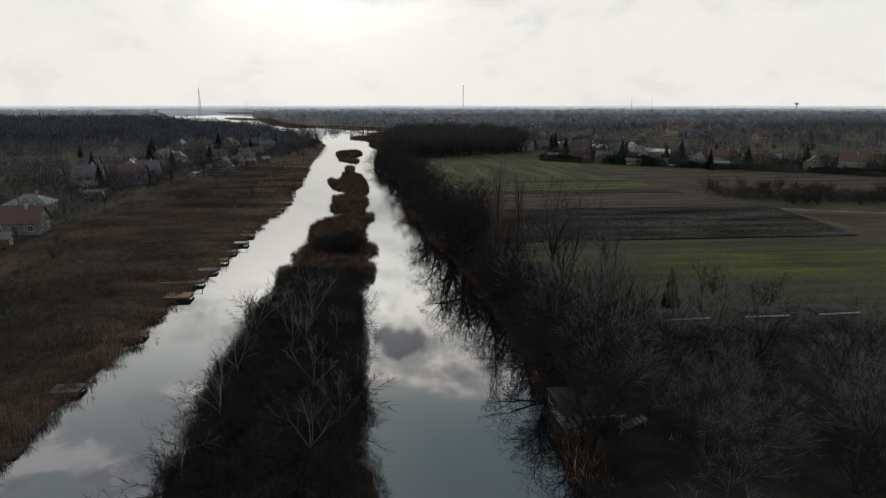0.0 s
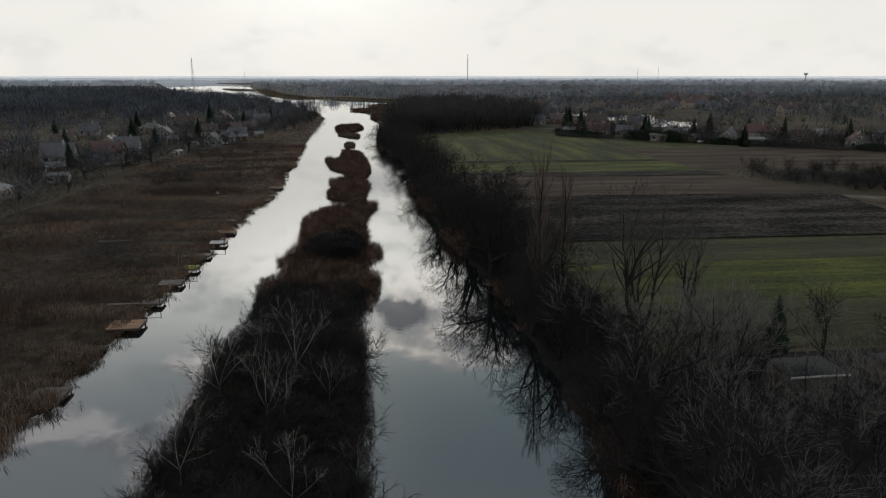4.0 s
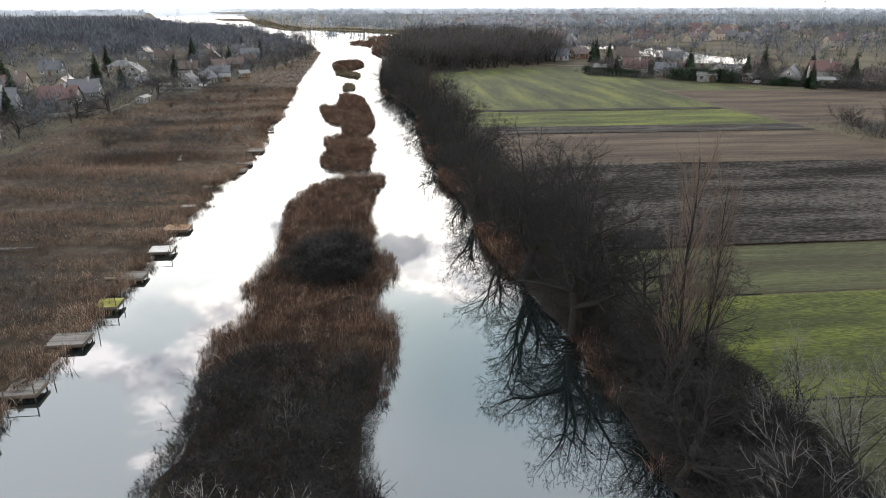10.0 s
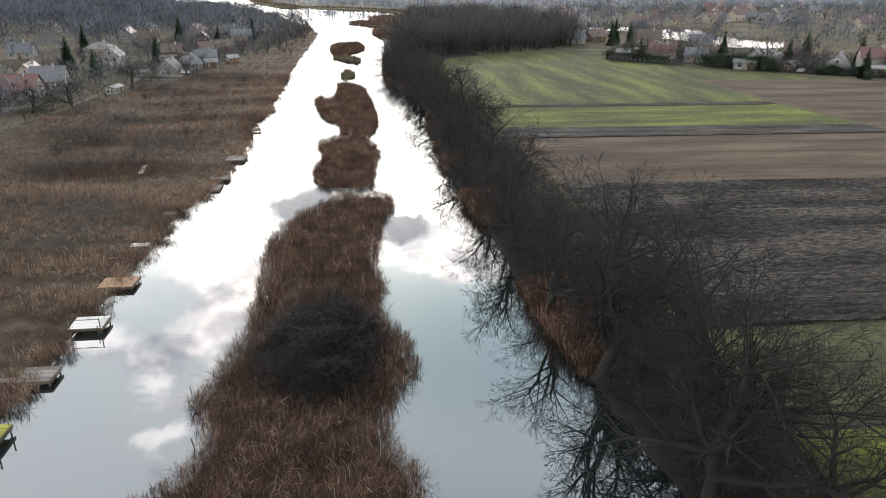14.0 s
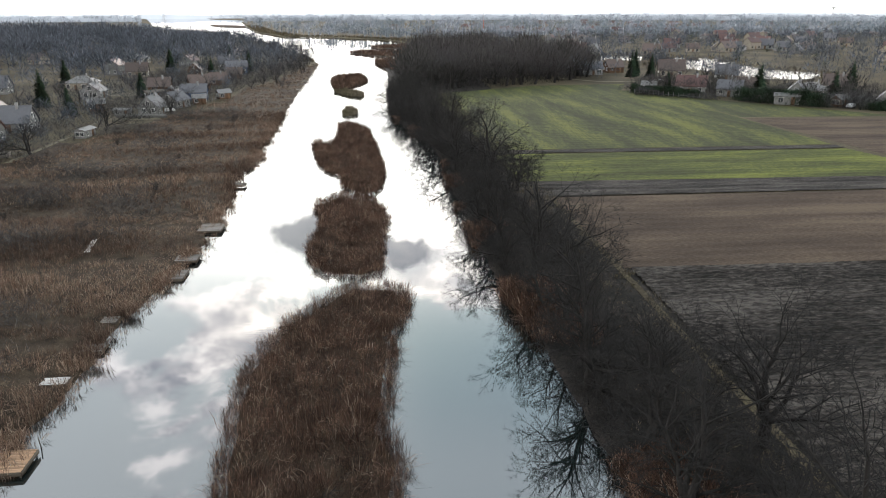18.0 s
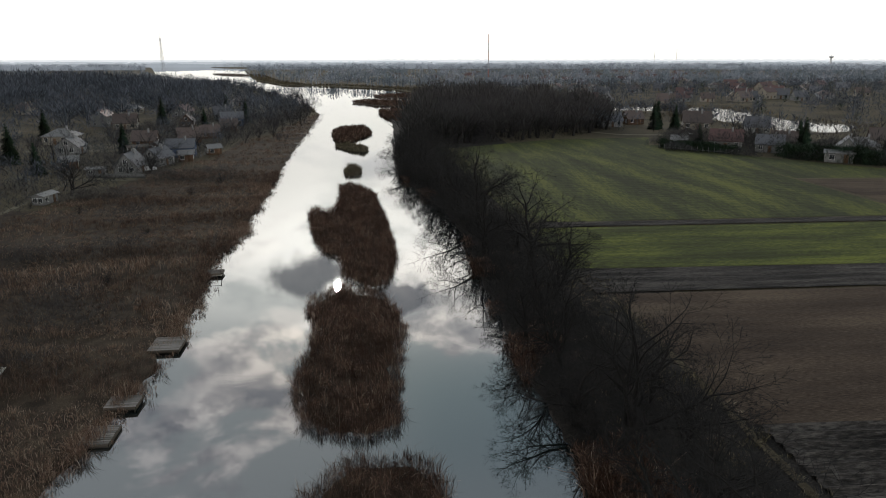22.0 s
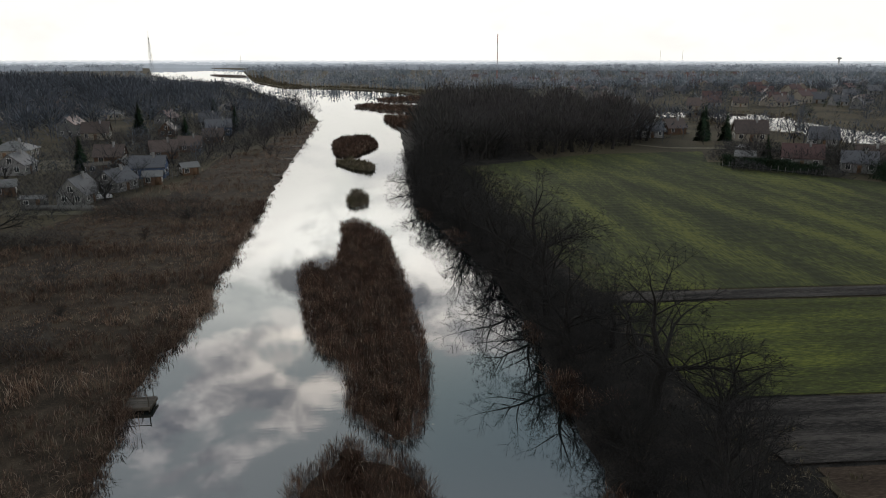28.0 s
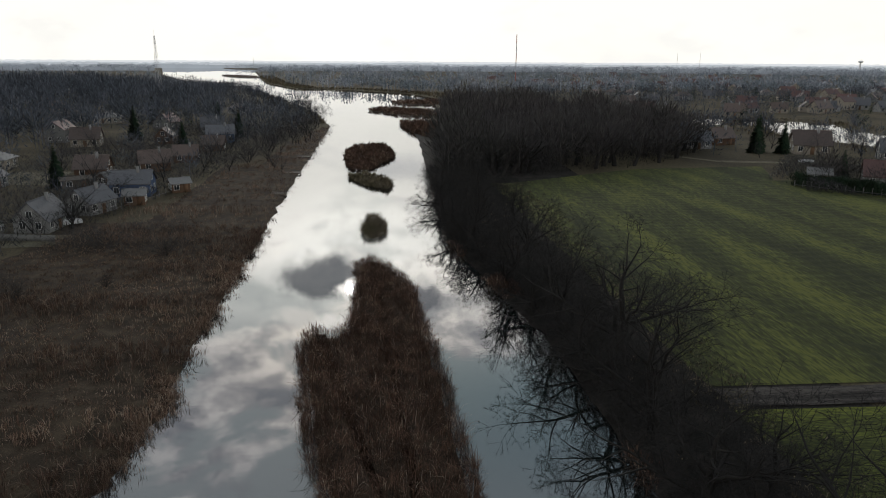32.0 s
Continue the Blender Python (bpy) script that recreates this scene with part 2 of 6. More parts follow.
REED = islands("reed", [(0.0, (0.066, 0.042, 0.031)), (0.4, (0.158, 0.1, 0.071)), (0.75, (0.24, 0.165, 0.119)), (1.0, (0.38, 0.305, 0.235))], 0.09, (0.45, 0.43, 0.43), along=(0.3, 1, 1))
REED_ISLAND = islands("reed_rust", [(0.0, (0.024, 0.016, 0.0125)), (0.45, (0.086, 0.047, 0.032)), (0.85, (0.175, 0.105, 0.073)), (0.95, (0.29, 0.21, 0.155)), (1.0, (0.5, 0.42, 0.33))], 0.4, (0.5, 0.47, 0.45))
REED_GREY = islands("reed_grey", [(0.0, (0.06, 0.047, 0.033)), (0.6, (0.12, 0.098, 0.068)), (1.0, (0.25, 0.21, 0.15))], 0.16, (0.7, 0.72, 0.6))
# far crowns: aerial haze is put into this pale, bluish twig colour
HAZED_FAR_TWIGS = islands("far_bare_crowns", [(0.0, (0.175, 0.192, 0.225)), (0.6, (0.268, 0.29, 0.33)), (1.0, (0.375, 0.395, 0.425))], 0.011, (0.52, 0.56, 0.56))
BARK = bark("dark_bark", (0.012, 0.011, 0.0102), (0.034, 0.0312, 0.0292))
BARK_PALE = bark("pale_bark", (0.09, 0.083, 0.077), (0.27, 0.255, 0.235))
BARK_BUSH = bark("bush_bark", (0.014, 0.0127, 0.0119), (0.037, 0.0338, 0.0318))
BARK_RUST = bark("poplar_bark", (0.055, 0.04, 0.032), (0.12, 0.088, 0.07))
TWIG = bark("bare_twigs", (0.013, 0.0122, 0.0118), (0.034, 0.0317, 0.0305))
TWIG_GREY = bark("grey_twigs", (0.07, 0.065, 0.062), (0.195, 0.184, 0.175))
BARK_GREY = bark("grey_bark", (0.04, 0.0375, 0.035), (0.125, 0.117, 0.11))
TWIG_WOOD = bark("wood_twig_bark", (0.035, 0.032, 0.033), (0.08, 0.074, 0.074))
DARK_TWIGS = islands("dark_wood_twigs", [(0.0, (0.025, 0.022, 0.022)), (0.6, (0.05, 0.045, 0.044)), (1.0, (0.085, 0.077, 0.073))], 0.02, (0.8, 0.85, 0.8))
NEEDLES = islands("needles", [(0.0, (0.012, 0.022, 0.014)), (0.7, (0.025, 0.045, 0.026)), (1.0, (0.045, 0.065, 0.035))], 0.3)
STEEL = painted("painted_steel", (0.3, 0.3, 0.31), 0.6)
# garden and village woods: a little blue haze is mixed into the twig colour
HAZED_WOOD_TWIGS = islands("wood_twigs", [(0.0, (0.051, 0.055, 0.067)), (0.6, (0.091, 0.099, 0.117)), (1.0, (0.145, 0.154, 0.176))], 0.09, (0.5, 0.53, 0.54))
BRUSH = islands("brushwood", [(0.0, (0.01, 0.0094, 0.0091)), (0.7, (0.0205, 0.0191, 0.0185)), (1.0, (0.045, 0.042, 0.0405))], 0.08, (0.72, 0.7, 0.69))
BRUSH_GREY = islands("grey_willow_shoots", [(0.0, (0.03, 0.027, 0.025)), (0.7, (0.06, 0.054, 0.05)), (1.0, (0.11, 0.1, 0.092))], 0.08, (0.75, 0.75, 0.75))
BRUSH_GARDEN = islands("garden_hedge_twigs", [(0.0, (0.03, 0.029, 0.029)), (0.7, (0.065, 0.062, 0.062)), (1.0, (0.13, 0.124, 0.12))], 0.06, (0.6, 0.62, 0.62))
# a darker ground, laid under the bank trees and brushwood
DARK_FLOOR = mottled("leaf_litter", (0.012, 0.0105, 0.0095), (0.023, 0.02, 0.0175), (0.042, 0.036, 0.031), 0.3, 6)
CROP_WIDE = mottled("striped_crop", (0.029, 0.032, 0.016), (0.048, 0.053, 0.02), (0.098, 0.104, 0.026), 0.11, 2.6, stretch=(1.3, 0.2, 1))

# ---- mesh helpers ----


def mesh(name, verts, faces, mat, smooth=False):
    """A mesh from arrays: faces all of one size, or a list of them."""
    me = bpy.data.meshes.new(name)
    if isinstance(faces, np.ndarray):
        k = faces.shape[1]
        me.vertices.add(len(verts))
        me.vertices.foreach_set("co", np.asarray(verts, np.float32).ravel())
        me.loops.add(faces.size)
        me.loops.foreach_set("vertex_index", faces.astype(np.int32).ravel())
        me.polygons.add(len(faces))
        me.polygons.foreach_set("loop_start", np.arange(0, faces.size, k, dtype=np.int32))
        me.update(calc_edges=True)
    else:
        me.from_pydata([tuple(v) for v in verts], [], faces)
    me.materials.append(mat)
    if smooth:
        me.polygons.foreach_set("use_smooth", np.ones(len(me.polygons), bool))
    return me


def part(name, me, parent=None, label="", m=None, kind=""):
    ob = new(name, me)
    ob.parent = parent
    if m is not None:
        ob.matrix_basis = m
    return tagged(ob, label=label, kind=kind)


def thing(name, label, category, m=None, group="", data=None, kind=""):
    ob = new(name, data)
    if m is not None:
        ob.matrix_basis = m
    return tagged(ob, label, category, group, kind)


BOX_FACES = np.array([(0, 3, 2, 1), (4, 5, 6, 7), (0, 1, 5, 4), (1, 2, 6, 5), (2, 3, 7, 6), (3, 0, 4, 7)])


def boxes(name, items, mat):
    """Boxes (x0, y0, z0, x1, y1, z1) as one mesh."""
    vs, fs = [], []
    for i, (a, b, c, d, e, f) in enumerate(items):
        vs += [(a, b, c), (d, b, c), (d, e, c), (a, e, c), (a, b, f), (d, b, f), (d, e, f), (a, e, f)]
        fs.append(BOX_FACES + 8 * i)
    return mesh(name, vs, np.concatenate(fs), mat)


def tubes(name, segs, mat):
    """Tapered tubes (p, q, r0, r1, sides) as one mesh."""
    vs, fs, base = [], [], 0
    for p, q, r0, r1, k in segs:
        d = (q - p).normalized()
        u = d.orthogonal().normalized()
        v = d.cross(u)
        ring = [(math.cos(2 * math.pi * i / k), math.sin(2 * math.pi * i / k)) for i in range(k)]
        vs += [p + (u * c + v * s) * r0 for c, s in ring]
        if r1 < 0.004:
            vs.append(q)
            fs += [(base + i, base + (i + 1) % k, base + k) for i in range(k)]
            base += k + 1
        else:
            vs += [q + (u * c + v * s) * r1 for c, s in ring]
            fs += [(base + i, base + (i + 1) % k, base + k + (i + 1) % k, base + k + i) for i in range(k)]
            base += 2 * k
    return mesh(name, vs, fs, mat, True)


def pipe(name, segs, mat):
    """One bent, tapered tube through chained segments (p, q, r0, r1, sides)."""
    k = segs[0][4]
    stations = [(segs[0][0], segs[0][1] - segs[0][0], segs[0][2])] + [(q, q - p, r1) for p, q, r0, r1, _ in segs]
    u = stations[0][1].orthogonal().normalized()
    vs = []
    for p, d, r in stations:
        d = d.normalized()
        u = (u - d * u.dot(d)).normalized()
        v = d.cross(u)
        vs += [p + (u * math.cos(2 * math.pi * i / k) + v * math.sin(2 * math.pi * i / k)) * r for i in range(k)]
    fs = [(a * k + i, a * k + (i + 1) % k, (a + 1) * k + (i + 1) % k, (a + 1) * k + i) for a in range(len(segs)) for i in range(k)]
    fs.append(tuple(range(len(segs) * k, (len(segs) + 1) * k)))
    return mesh(name, vs, fs, mat, True)


def lerp_table(table):
    ys, xs = [a for a, b in table], [b for a, b in table]
    return lambda y: np.interp(y, ys, xs)


# ---- the plan: y runs along the channel, x to the right, water at z = 0 ----
LAND = 0.6
bank_left = lerp_table([(-300, -31), (60, -31.5), (85, -30.5), (110, -29.5), (135, -28.2), (160, -27.2), (180, -27), (200, -24.6), (215, -23.8), (235, -25),
                        (245, -26.4), (262, -24.4), (277, -25.6), (300, -26), (400, -27.3), (530, -28), (609, -42), (698, -66), (890, -121), (1013, -166),
                        (1115, -228), (1303, -306), (1582, -412), (2763, -763), (4900, -1303)])
bank_right = lerp_table([(-300, 14), (48, 16.5), (70, 18.2), (95, 18.2), (120, 18), (130, 16.5), (150, 14.3), (170, 13.7), (200, 12), (230, 12.2), (255, 13.4),
                         (275, 12.4), (300, 8.5), (320, 5.2), (360, 6), (480, 9), (500, 8), (540, 12), (580, 22), (769, 40), (843, 22), (925, -34), (959, -96),
                         (1157, -156), (1401, -203), (1954, -306), (2231, -338), (2469, -480), (4900, -1150)])
reed_edge = lerp_table([(-50, -90), (60, -82), (130, -70), (200, -73), (265, -73), (300, -64), (330, -56), (365, -50), (420, -42), (500, -33), (530, -29)])



def wobble(y, amp, seed):
    return np.array([amp * (noise.noise((float(v) * 0.21, seed, 0)) + 0.6 * noise.noise((float(v) * 0.6, seed, 7))) for v in np.atleast_1d(y)])


def ground():
    ys = np.concatenate([np.arange(-300, 20, 40), np.arange(20, 340, 1.5), np.arange(340, 560, 5), np.geomspace(560, 4930, 60)])
    left = [4600, 2400, 1200, 600, 300, 150, 100, 70, 50, 35, 22, 12, 6, 3, 1.2, 0.35]
    right = [0.35, 1.2, 3, 6, 10, 16, 24, 40, 70, 120, 240, 500, 1000, 2200, 4800]
    rows, zs = [], []
    xl, xr = bank_left(ys) + wobble(ys, 1.3, 1.0), bank_right(ys) + wobble(ys, 0.8, 5.0)
    for y, a, b in zip(ys, xl, xr):
        xs = [a - o for o in left] + [a + 0.5, (a + b) / 2, b - 0.5] + [b + o for o in right]
        z = [LAND] * 13 + [0.45, 0.3, 0.12, -0.7, -1.6, -0.7, 0.12, 0.3, 0.45] + [LAND] * 12
        rows.append([(x, y, h + (0.12 * noise.noise((x * 0.11, y * 0.11, 3)) if a - 120 < x < a - 3 else 0)) for x, h in zip(xs, z)])
    n, k = len(ys), len(rows[0])
    v = np.array(rows).reshape(-1, 3)
    i = np.arange(n * k).reshape(n, k)
    f = np.stack([i[:-1, :-1], i[:-1, 1:], i[1:, 1:], i[1:, :-1]], -1).reshape(-1, 4)
    me = mesh("ground", v, f, SOIL, True)
    for m in (MUD, DARK_FLOOR):
        me.materials.append(m)
    mid = v[f].mean(1)
    near = (mid[:, 1] > 20) & (mid[:, 1] < 560)
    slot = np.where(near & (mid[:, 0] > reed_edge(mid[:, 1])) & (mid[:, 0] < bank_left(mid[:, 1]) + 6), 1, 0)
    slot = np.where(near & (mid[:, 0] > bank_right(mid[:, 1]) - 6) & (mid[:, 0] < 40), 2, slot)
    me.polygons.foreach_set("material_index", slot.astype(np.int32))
    thing("ground", "flat dry winter grassland and soil along the channel", "ground", data=me, kind="structure")


ground()
thing("water", "calm channel water mirroring a cloudy sky", "water", kind="structure",
      data=mesh("water", [(-2600, -320, 0), (330, -320, 0), (330, 4930, 0), (-2600, 4930, 0)], np.array([(0, 1, 2, 3)]), WATER))


def smooth_outline(points, per=6, amp=0.5, seed=0):
    """A closed, slightly ragged outline through a few corners."""
    out, n = [], len(points)
    for i in range(n):
        p0, p1, p2, p3 = (Vector(points[(i + j - 1) % n]) for j in range(4))
        for s in range(per):
            t = s / per
            q = 0.5 * ((2 * p1) + (p2 - p0) * t + (2 * p0 - 5 * p1 + 4 * p2 - p3) * t * t + (3 * p1 - p0 - 3 * p2 + p3) * t ** 3)
            w_ = noise.noise_vector((q.x * 0.35, q.y * 0.35, seed))
            out.append((q.x + amp * w_.x, q.y + amp * w_.y))
    return out


def mound(name, outline, top, mat, label, category):
    """A low island: its outline under water, a shelf set back from the reeds and a slightly domed middle."""
    n = len(outline)
    inner = [Vector(p) for p in outline]
    rings = []
    for back, z in ((0.5, -0.8), (0.9, 0.02), (1.8, top)):
        ring = []
        for i, p in enumerate(inner):
            along = (inner[(i + 2) % n] - inner[i - 2]).normalized()
            side = Vector((-along.y, along.x)) * back
            q = p + side if inside(np.array([p.x + side.x]), np.array([p.y + side.y]), np.array(outline))[0] else p - side
            ring.append((q.x, q.y, z))
        rings += ring
    fs = [(r * n + i, r * n + (i + 1) % n, (r + 1) * n + (i + 1) % n, (r + 1) * n + i) for r in range(2) for i in range(n)]
    fs.append([2 * n + i for i in range(n)])
    return thing(name, label, category, data=mesh(name, rings, fs, mat), kind="structure")


def inside(px, py, poly):
    x, y = poly[:, 0], poly[:, 1]
    res, j = np.zeros(len(px), bool), len(poly) - 1
    for i in range(len(poly)):
        hit = ((y[i] > py) != (y[j] > py)) & (px < (x[j] - x[i]) * (py - y[i]) / (y[j] - y[i] + 1e-12) + x[i])
        res ^= hit
        j = i
    return res


ISLE_LONG = [(-5.5, 189.2), (-9.5, 183), (-13.5, 168), (-12.3, 148), (-14.5, 138), (-13, 131), (-16, 124), (-15.2, 111), (-17.2, 97), (-17.8, 72), (-17, 50),
             (-15, 20), (-4, 18), (1, 48), (-0.5, 56), (0, 64), (-1, 76), (0.3, 82), (-1, 103), (1.4, 121), (0, 132), (2.6, 143), (0, 151), (-0.4, 172), (2.2, 183), (1, 189)]
ISLE_SECOND = [(-6.5, 231), (-10.5, 225), (-9, 216), (-10, 206), (-9.5, 198), (-7, 194), (-3, 193), (-0.8, 195), (0, 203), (0.2, 211), (1, 215), (-1, 226), (-4, 229.6)]
ISLE_THIRD = [(-9, 307), (-9, 291), (-10, 281), (-14.3, 279.5), (-12.8, 264), (-10, 250), (-7, 244), (-6.5, 237), (-4, 231.8), (-1, 231.6), (0.8, 240), (1, 255), (0, 275), (-2.2, 299), (-6, 308)]
ISLET = [(-9, 330), (-7.5, 339), (-5.2, 335), (-5, 325), (-7.8, 322)]
ISLE_FAR = [(-16, 418), (-16.5, 440), (-13, 454), (-5, 456), (-1, 428), (-6, 408), (-9, 399), (-14, 402)]
ISLE_FAR_LOW = [(-14, 388), (-9, 391), (-3, 379), (-4, 369), (-9, 374), (-12, 381)]
SPIT_NEAR = [(4, 544), (8, 552), (22, 540), (22, 480), (14, 476), (8, 497)]
SPIT_MID = [(-12, 632), (-3, 656), (12, 645), (26, 632), (26, 582), (10, 590), (0, 605)]
SPIT_FAR = [(3, 714), (16, 735), (38, 745), (40, 690), (22, 684), (10, 694)]
ISLE_BEND = [(-236, 1118), (-212, 1135), (-183, 1118), (-190, 1100), (-222, 1102)]
ISLE_BEND_FAR = [(-305, 1630), (-240, 1560), (-205, 1400), (-222, 1375), (-262, 1440), (-300, 1560)]
LAND_SPOTS = []
for i, (name, pts, amp) in enumerate([("island", ISLE_LONG, 1.2), ("island", ISLE_SECOND, 1.0), ("island", ISLE_THIRD, 1.0), ("islet", ISLET, 0.3),
                                      ("island", ISLE_FAR, 0.4), ("islet", ISLE_FAR_LOW, 0.4), ("reed_spit", SPIT_NEAR, 0.5), ("reed_spit", SPIT_MID, 0.5),
                                      ("reed_spit", SPIT_FAR, 0.5), ("island", ISLE_BEND, 1), ("island", ISLE_BEND_FAR, 1)]):
    line = smooth_outline(pts, 6, amp, i)
    LAND_SPOTS.append(np.array(line))
    mound(name, line, 0.15, MUD, "low muddy island covered with dry reeds", "island")


# ---- fields ----


def field(name, label, pts, mat, z=0.03, ridge=0.0, step=0.0):
    """A plot of land between four corners (near left, near right, far right, far left), with furrows along x."""
    a, b, c, d = (np.array(p, float) for p in pts)
    depth = np.linalg.norm(d - a)
    n = max(6, int(depth / (step or 3)))
    vs = []
    for i in range(n + 1):
        s = i / n
        l, r = a + (d - a) * s, b + (c - b) * s
        for j in range(25):
            q = l + (r - l) * j / 24
            wave = 0.9 * noise.noise((q[0] * 0.06, q[1] * 0.02, 9)) * min(1, s * 8, (1 - s) * 8)
            h = ridge * (math.sin(i * math.pi / 2 + noise.noise((q[0] * 0.3, i * 0.7, 2))) + 0.6 * noise.noise((q[0] * 0.5, q[1] * 0.9, 4)))
            vs.append((q[0], q[1] + wave, LAND + z + max(h, -z + 0.01)))
    i = np.arange((n + 1) * 25).reshape(n + 1, 25)
    f = np.stack([i[:-1, :-1], i[:-1, 1:], i[1:, 1:], i[1:, :-1]], -1).reshape(-1, 4)
    thing(name, label, "field", data=mesh(name, vs, f, mat), kind="structure")


field("field", "sparse olive winter grass beside the tree line", [(27.5, 92), (118, 92), (118, 108), (27.5, 108)], GRASS_DULL)
field("field", "bright green strip of young crop", [(26.5, 108.3), (116, 107), (112, 127), (27, 128)], GRASS_GREEN, 0.06, 0.03, 0.5)
field("field", "olive strip of thin winter crop", [(27, 128.4), (112, 127.4), (110, 141.5), (27, 143)], GRASS_DULL, 0.05, 0.03, 0.5)
field("field", "grey ploughed field with furrows", [(27.6, 143.4), (112, 142), (118, 186), (28.6, 190)], PLOUGHED, 0.24, 0.17, 0.36)
field("field", "brown stubble field", [(28, 190.5), (118, 186.5), (108, 221), (27.9, 223.2)], STUBBLE, 0.06, 0.03, 0.6)
field("field", "dark strip of freshly turned soil", [(26, 223.7), (108, 221.5), (107, 230), (25, 234)], DARK_SOIL, 0.16, 0.11, 0.55)
field("field", "green strip of young crop", [(25, 234.5), (107, 230.5), (103, 256.5), (24.5, 258.8)], GRASS_GREEN, 0.06, 0.03, 0.5)
field("field", "dark ploughed balk between two green crops", [(24.5, 259.3), (103, 257), (103, 261), (24.5, 262.8)], DARK_SOIL, 0.14, 0.1, 0.5)
field("field", "wide green field of young crop", [(24.5, 263.3), (103, 261.5), (103, 372), (21, 372)], CROP_WIDE, 0.06, 0.03, 0.6)
field("field", "green crop reaching the edge of the wood", [(26, 372.4), (94, 372.4), (104, 396), (66, 393)], CROP_WIDE, 0.05)
field("field", "green crop along the garden hedges", [(103.4, 303), (150, 300), (112, 345), (103.4, 366)], CROP_WIDE, 0.05)
field("leaf_litter", "dark ground under the bank trees", [(20.5, 40), (70, 40), (70, 91), (20.5, 91)], DARK_FLOOR, 0.05)
field("leaf_litter", "dark ground under the bank trees", [(21.5, 91.5), (26.3, 91.5), (24.3, 200), (17.5, 139)], DARK_FLOOR, 0.05)
field("leaf_litter", "dark ground under the bank trees", [(16, 201), (24.3, 201), (20.8, 371), (9, 371)], DARK_FLOOR, 0.05)
field("road", "pale village road behind the field", [(82, 423), (96, 404.5), (97.5, 407), (84, 426)], TRACK, 0.09)
field("road", "pale village road behind the field", [(97, 404), (150, 393), (150, 397.5), (97.5, 408)], TRACK, 0.1)
field("yard", "pale bare yard among the gardens", [(-114, 376), (-84, 376), (-86, 396), (-112, 396)], TRACK, 0.1)
field("yard", "pale trodden yard beside a white house", [(-74, 318), (-58, 318), (-58, 326), (-74, 326)], TRACK, 0.1)
field("field", "brown ploughed field beside the green crop", [(108, 228), (235, 240), (215, 290), (103.6, 302)], STUBBLE, 0.06, 0.04, 0.6)
field("field", "brown fallow field", [(120, 95), (300, 95), (300, 178), (119, 178)], STUBBLE, 0.05, 0.04, 0.8)
field("dirt_track", "pale worn track along the shrubs", [(112, 182), (235, 130), (236, 134), (113, 187)], TRACK, 0.09)
field("dirt_track", "worn grassy track beside the bank trees", [(26.5, 146), (27.3, 146), (28.0, 222), (27.3, 222)], SOIL, 0.09)
field("garden_path", "pale trodden path along the gardens", [(-74.8, 262), (-73.4, 262), (-73.2, 298), (-74.6, 298)], TRACK, 0.09)
field("garden_path", "pale trodden path along the gardens", [(-74.6, 298.4), (-73.2, 298.4), (-75.2, 324), (-76.8, 324)], TRACK, 0.09)
pond_line = smooth_outline([(118, 548), (150, 560), (190, 553), (212, 525), (205, 500), (200, 455), (212, 430), (190, 405), (168, 414), (172, 440), (160, 470), (165, 498), (172, 520), (135, 536)], 5, 1.5, 3)
thing("oxbow_water", "narrow bright backwater between village gardens", "water", kind="structure",
      data=mesh("oxbow_water", [(x, y, LAND + 0.05) for x, y in pond_line], [list(range(len(pond_line)))], WATER))
pond_np = np.array(pond_line)

# ---- reeds ----


def scatter(n, x0, x1, y0, y1, rng):
    """n places in a band whose sides are functions of y."""
    y = rng.uniform(y0, y1, n)
    a, b = x0(y), x1(y)
    keep = rng.uniform(0, 1, n) < (b - a) / max(1e-6, (b - a).max())
    y, a, b = y[keep], a[keep], b[keep]
    return a + (b - a) * rng.uniform(0, 1, len(y)), y


def blades(name, label, x, y, z, height, mat, rng, width=0.07, lean=0.35, category="reeds", tuft=9, loose=0.26, flat=0.35):
    """Tufts of thin, leaning, twice bent blades round the places."""
    n = len(x)
    heart = np.arange(n) // tuft * tuft
    ox, oy = rng.normal(0, loose, n), rng.normal(0, loose, n)
    x, y = x[heart] + ox, y[heart] + oy
    height = height[heart] * np.repeat(rng.uniform(0.7, 1.25, n // tuft + 1), tuft)[:n]
    h = height * rng.uniform(0.65, 1.15, n)
    wdt = width * rng.uniform(0.5, 1.3, n) / 2
    a = rng.uniform(0, 2 * np.pi, n)
    fallen = np.repeat(rng.uniform(0, 1, n // tuft + 1), tuft)[:n] < flat
    l = np.where(fallen, rng.uniform(0.4, 2.2 * lean, n), rng.uniform(0.0, lean, n)) * h
    b = np.where(fallen, np.repeat(rng.uniform(0, 2 * np.pi, n // tuft + 1), tuft)[:n] + rng.normal(0, 0.5, n), np.arctan2(oy, ox) + rng.normal(0, 0.9, n))
    dx, dy, lx, ly = np.cos(a) * wdt, np.sin(a) * wdt, np.cos(b) * l, np.sin(b) * l
    v = np.empty((n, 4, 3))
    v[:, 0] = np.stack([x, y, z], -1)
    v[:, 1] = np.stack([x + dx + lx * 0.4, y + dy + ly * 0.4, z + h * (0.6 - 0.12 * l / h)], -1)
    v[:, 2] = np.stack([x + lx * 1.2, y + ly * 1.2, z + h * (1 - 0.38 * l / h)], -1)
    v[:, 3] = np.stack([x - dx + lx * 0.4, y - dy + ly * 0.4, z + h * (0.6 - 0.12 * l / h)], -1)
    f = np.arange(n)[:, None] * 4 + np.array([[0, 1, 2, 3]])
    thing(name, label, category, data=mesh(name, v.reshape(-1, 3), f, mat), kind="stuff")


